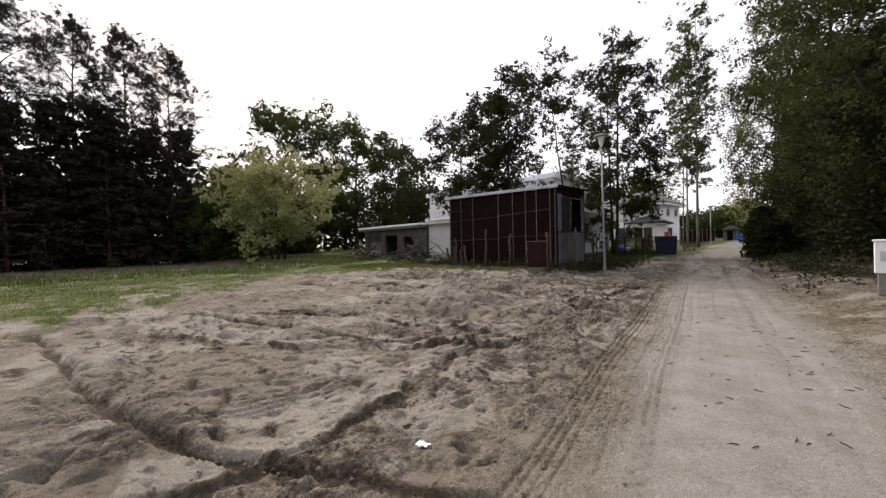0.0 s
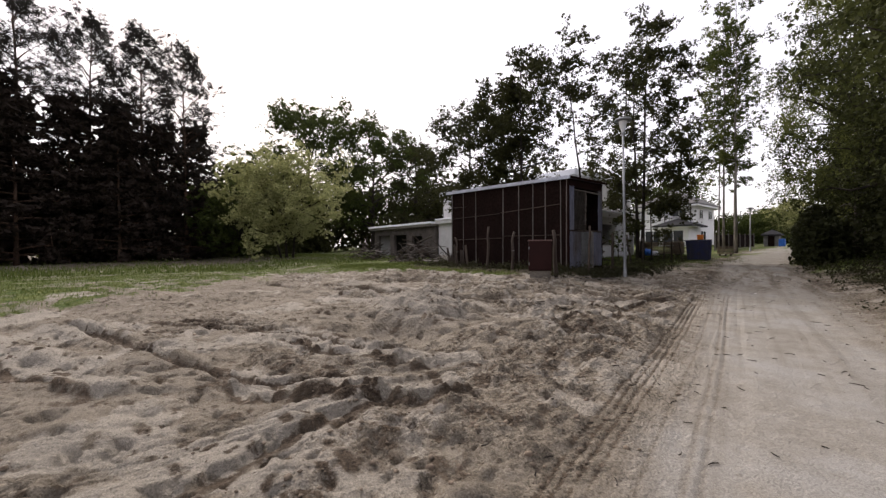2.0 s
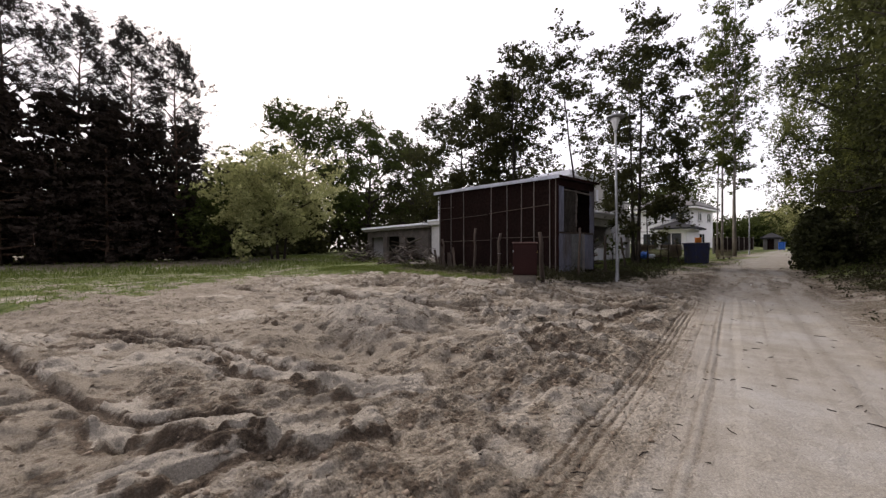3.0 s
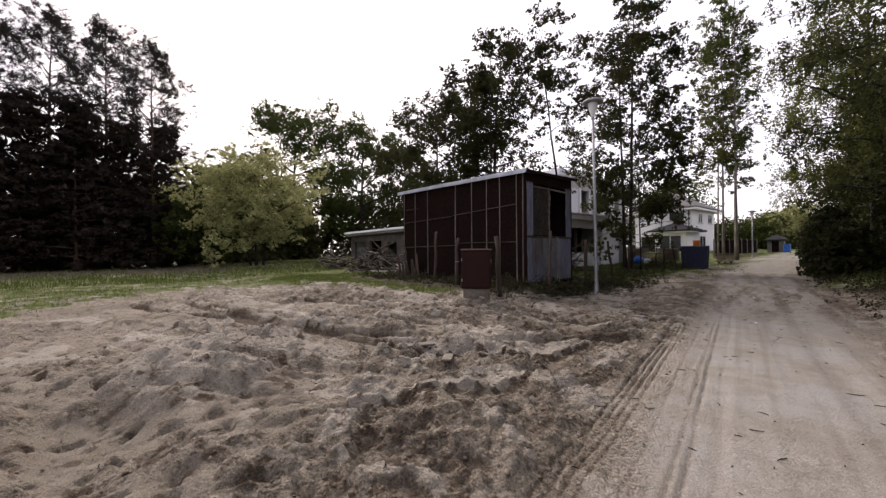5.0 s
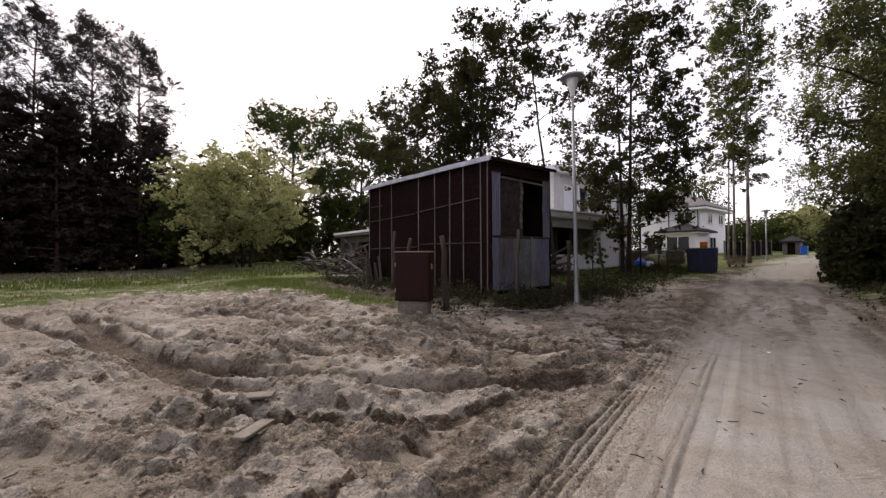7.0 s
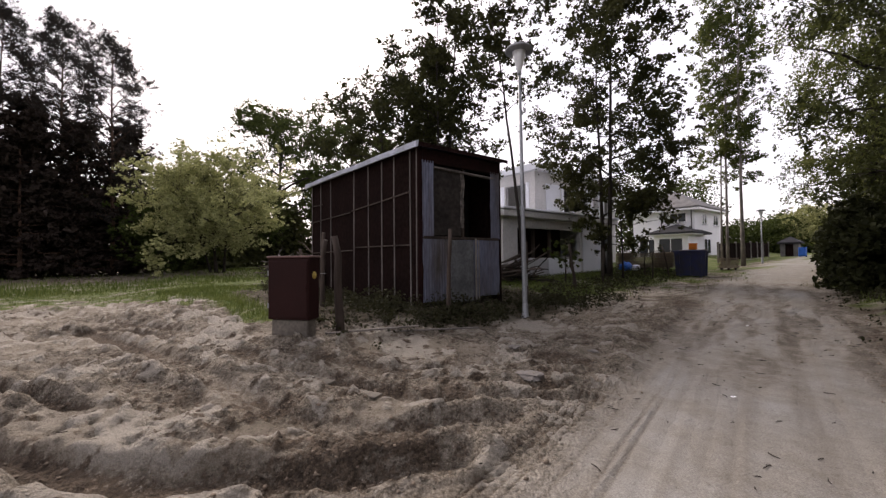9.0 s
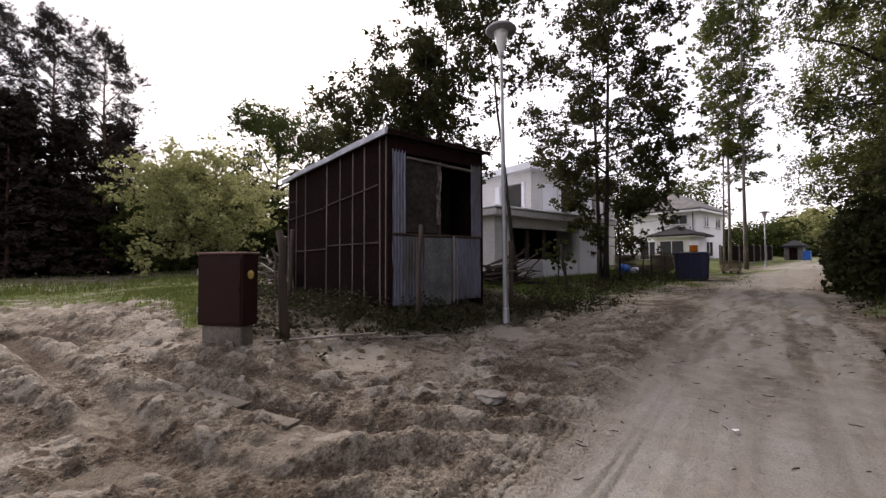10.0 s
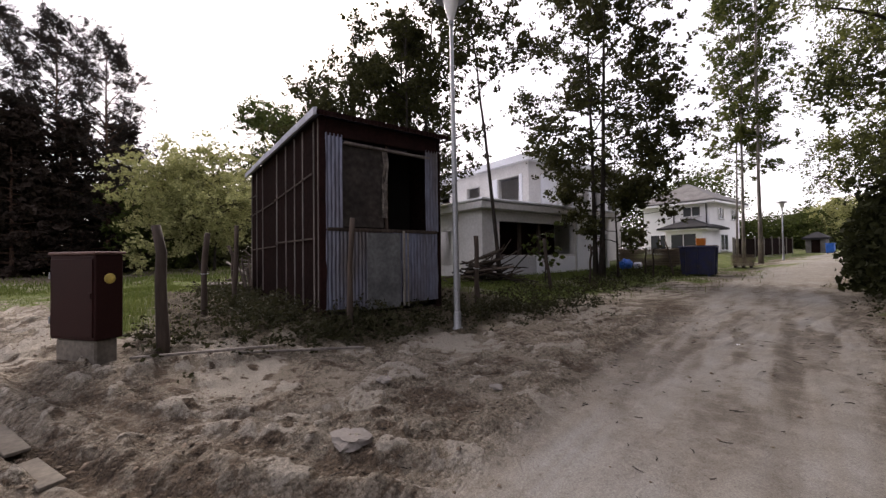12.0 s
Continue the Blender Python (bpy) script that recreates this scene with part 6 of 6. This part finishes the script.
def build_lumps(name, label, n, seed, least, most, flat, base_col, dark_col, wet):
    """Flakes of dry crust, or bigger lumps of soil, half sunk and tilted."""
    rng = np.random.default_rng(seed)
    ring = [(math.cos(i * 1.2566), math.sin(i * 1.2566), 0.0) for i in range(5)]
    base = np.array([(x, y, 0.5) for x, y, _ in ring] + [(x * 1.15, y * 1.15, -0.6) for x, y, _ in ring] + [(0, 0, 0.75)], float)
    faces = np.array([(i, (i + 1) % 5, 10) for i in range(5)] + [(5 + i, 5 + (i + 1) % 5, (i + 1) % 5) for i in range(5)] + [(5 + i, (i + 1) % 5, i) for i in range(5)])

    def weight(x, y):
        road, grass, damp_shade, litter, dry, _ = zones(x, y)
        off = road_mid(y) - x
        return np.clip((0.05 + damp_shade if wet else 0.15 + 0.7 * dry + 0.5 * damp_shade), 0, 1) * step(off, 1.1, 1.9) * (1 - road) * (1 - grass) * (1 - litter) * step(rough(x, y, 0.8, seed, 3), -0.2, 0.3)

    p = scatter(rng, n, -10.5, -0.8, 0.3, 17, weight)
    n = len(p)
    s = (least + (most - least) * rng.power(0.45, n))[:, None, None]
    v = base[None] * np.array([1, 0.75, flat]) * rng.uniform(0.7, 1.25, (n, 11, 1)) + rng.normal(0, 0.08, (n, 11, 3)) * np.array([1, 1, flat])
    v = v * s
    a, tilt = rng.uniform(0, 6.28, n), rng.normal(0, 0.22, n)[:, None]
    v[..., 2] = v[..., 2] + v[..., 0] * tilt
    c, d = np.cos(a)[:, None], np.sin(a)[:, None]
    vx, vy = v[..., 0] * c - v[..., 1] * d, v[..., 0] * d + v[..., 1] * c
    z = height(p[:, 0], p[:, 1])
    v = np.stack([vx + p[:, :1], vy + p[:, 1:], v[..., 2] + z[:, None] + 0.15 * flat * s[:, :, 0]], -1).reshape(-1, 3)
    loops = (np.arange(n)[:, None, None] * 11 + faces[None]).ravel()
    mat = material(name, base_col, 0.95, vary=0.22, scale=3.0, fine=30, tint=dark_col, bump=0.5, depth=0.02)
    tagged(part(name, fast_mesh(name, v, loops, 3, mat), mat), label, "soil", kind="stuff")


def build_twigs():
    rng = np.random.default_rng(92)

    def weight(x, y):
        off = np.abs(x - road_mid(y))
        return np.where(off < 2.2, 0.9, 0.25) * (1 - zones(x, y)[1])

    p = scatter(rng, 650, -9, 1.5, 3.0, 26, weight)
    verts, faces = [], []
    for (x, y), z in zip(p, height(p[:, 0], p[:, 1])):
        a, long = rng.uniform(0, 6.28), rng.uniform(0.02, 0.11)
        pts = []
        for f in (-0.5, 0.0, 0.5):
            px, py = x + math.cos(a + 0.4 * f) * long * f, y + math.sin(a + 0.4 * f) * long * f
            pts.append((px, py, z + 0.008))
        v, fc = tube_arrays(pts, [0.005, 0.005, 0.003], 3)
        o = len(verts)
        verts += v
        faces += [tuple(i + o for i in q) for q in fc]
    tagged(part("twigs", mesh_of("twigs", verts, faces, BARK), BARK), "small dark twigs and bark bits on the track", "twigs", kind="stuff")


def blades(rng, p, tall, wide, bend=0.5):
    """A narrow bent blade at each spot: three triangles."""
    n = len(p)
    z = height(p[:, 0], p[:, 1])
    a = rng.uniform(0, 6.28, n)
    h = tall * rng.uniform(0.45, 1.35, n)
    w = wide * rng.uniform(0.7, 1.3, n)
    lx, ly = np.cos(a), np.sin(a)
    sx, sy = -ly * w / 2, lx * w / 2
    b = bend * rng.uniform(0.1, 1.0, n) * h
    v0 = np.stack([p[:, 0] - sx, p[:, 1] - sy, z - 0.02], 1)
    v1 = np.stack([p[:, 0] + sx, p[:, 1] + sy, z - 0.02], 1)
    v2 = np.stack([p[:, 0] - sx * 0.7 + lx * b * 0.35, p[:, 1] - sy * 0.7 + ly * b * 0.35, z + h * 0.6], 1)
    v3 = np.stack([p[:, 0] + sx * 0.7 + lx * b * 0.35, p[:, 1] + sy * 0.7 + ly * b * 0.35, z + h * 0.6], 1)
    v4 = np.stack([p[:, 0] + lx * b, p[:, 1] + ly * b, z + h], 1)
    verts = np.stack([v0, v1, v2, v3, v4], 1).reshape(-1, 3)
    k = np.arange(n)[:, None] * 5
    loops = (k + np.array([[0, 1, 3, 0, 3, 2, 2, 3, 4]])).ravel()
    return verts, loops


def build_grass():
    rng = np.random.default_rng(93)
    green = lambda x, y: np.clip(zones(x, y)[1], 0, 1) ** 1.6
    sets = [(20000, -22, -7, 11.5, 24, 0.14, 0.012), (16000, -17, -8.5, 23, 40, 0.13, 0.016), (24000, -30, -9, -4, 14, 0.075, 0.014), (14000, -62, -26, -16, 26, 0.2, 0.05), (6000, -8.5, 4, 26, 50, 0.25, 0.02)]
    for i, (n, x0, x1, y0, y1, tall, wide) in enumerate(sets):
        p = scatter(rng, n, x0, x1, y0, y1, green)
        inside = (p[:, 0] > -16.7) & (p[:, 0] < -9.45) & (p[:, 1] > 16.05) & (p[:, 1] < 18.85)
        v, l = blades(rng, p[~inside], tall, wide)
        tagged(part("grass", fast_mesh("grass", v, l, 3, GRASS), GRASS), "short patchy meadow grass" if i in (2, 3) else "uneven green grass on the verge", "grass", kind="stuff")


def build_weeds():
    """Leafy stems along the shed and the verge."""
    rng = np.random.default_rng(94)

    def weight(x, y):
        near_shed = 1.4 * np.exp(-((x + 8.8) / 0.6) ** 2) * step(y, 13.2, 14) * (1 - step(y, 21, 24))
        side = np.exp(-((y - 15.2) / 0.7) ** 2) * step(-x, 8.6, 9.5) * (1 - step(-x, 17, 20))
        verge = 0.35 * np.exp(-((x - road_mid(y) + road_half(y) + 3.4) / 1.0) ** 2) * step(y, 20, 22) * (1 - step(y, 36, 40))
        bank = 0.5 * np.exp(-((x - road_mid(y) - road_half(y) - 1.6) / 0.7) ** 2) * step(y, 12, 18)
        return np.clip(near_shed + side + verge + bank, 0, 1) * (0.35 + 0.65 * step(rough(x, y, 0.9, 151), -0.2, 0.3))

    p = scatter(rng, 5200, -19, 3, 12.8, 42, weight)
    inside = (p[:, 0] > -16.7) & (p[:, 0] < -9.3) & (p[:, 1] > 16.0) & (p[:, 1] < 18.9)
    p = p[~inside]
    z = height(p[:, 0], p[:, 1])
    pts = []
    for (x, y), h in zip(p, z):
        tall = 0.08 + 0.36 * rng.uniform(0, 1) ** 1.8
        lean = rng.normal(0, 0.18, 2)
        n = int(6 + tall * 26)
        f = rng.uniform(0.05, 1.0, n)
        pts.append(np.stack([x + lean[0] * f * tall + rng.normal(0, 0.06, n), y + lean[1] * f * tall + rng.normal(0, 0.06, n), h + f * tall], 1))
    tagged(part("weeds", leaves_mesh("weeds", np.concatenate(pts), 0.085, WEED, rng, 0.5), WEED), "dark leafy weeds along the shed and verge", "weeds", kind="stuff")


build_clods()
build_lumps("soil_lumps", "brown lumps of churned sandy soil", 900, 96, 0.008, 0.03, 0.6, (0.18, 0.14, 0.105), (0.10, 0.075, 0.057), True)
build_twigs()
build_grass()
build_weeds()
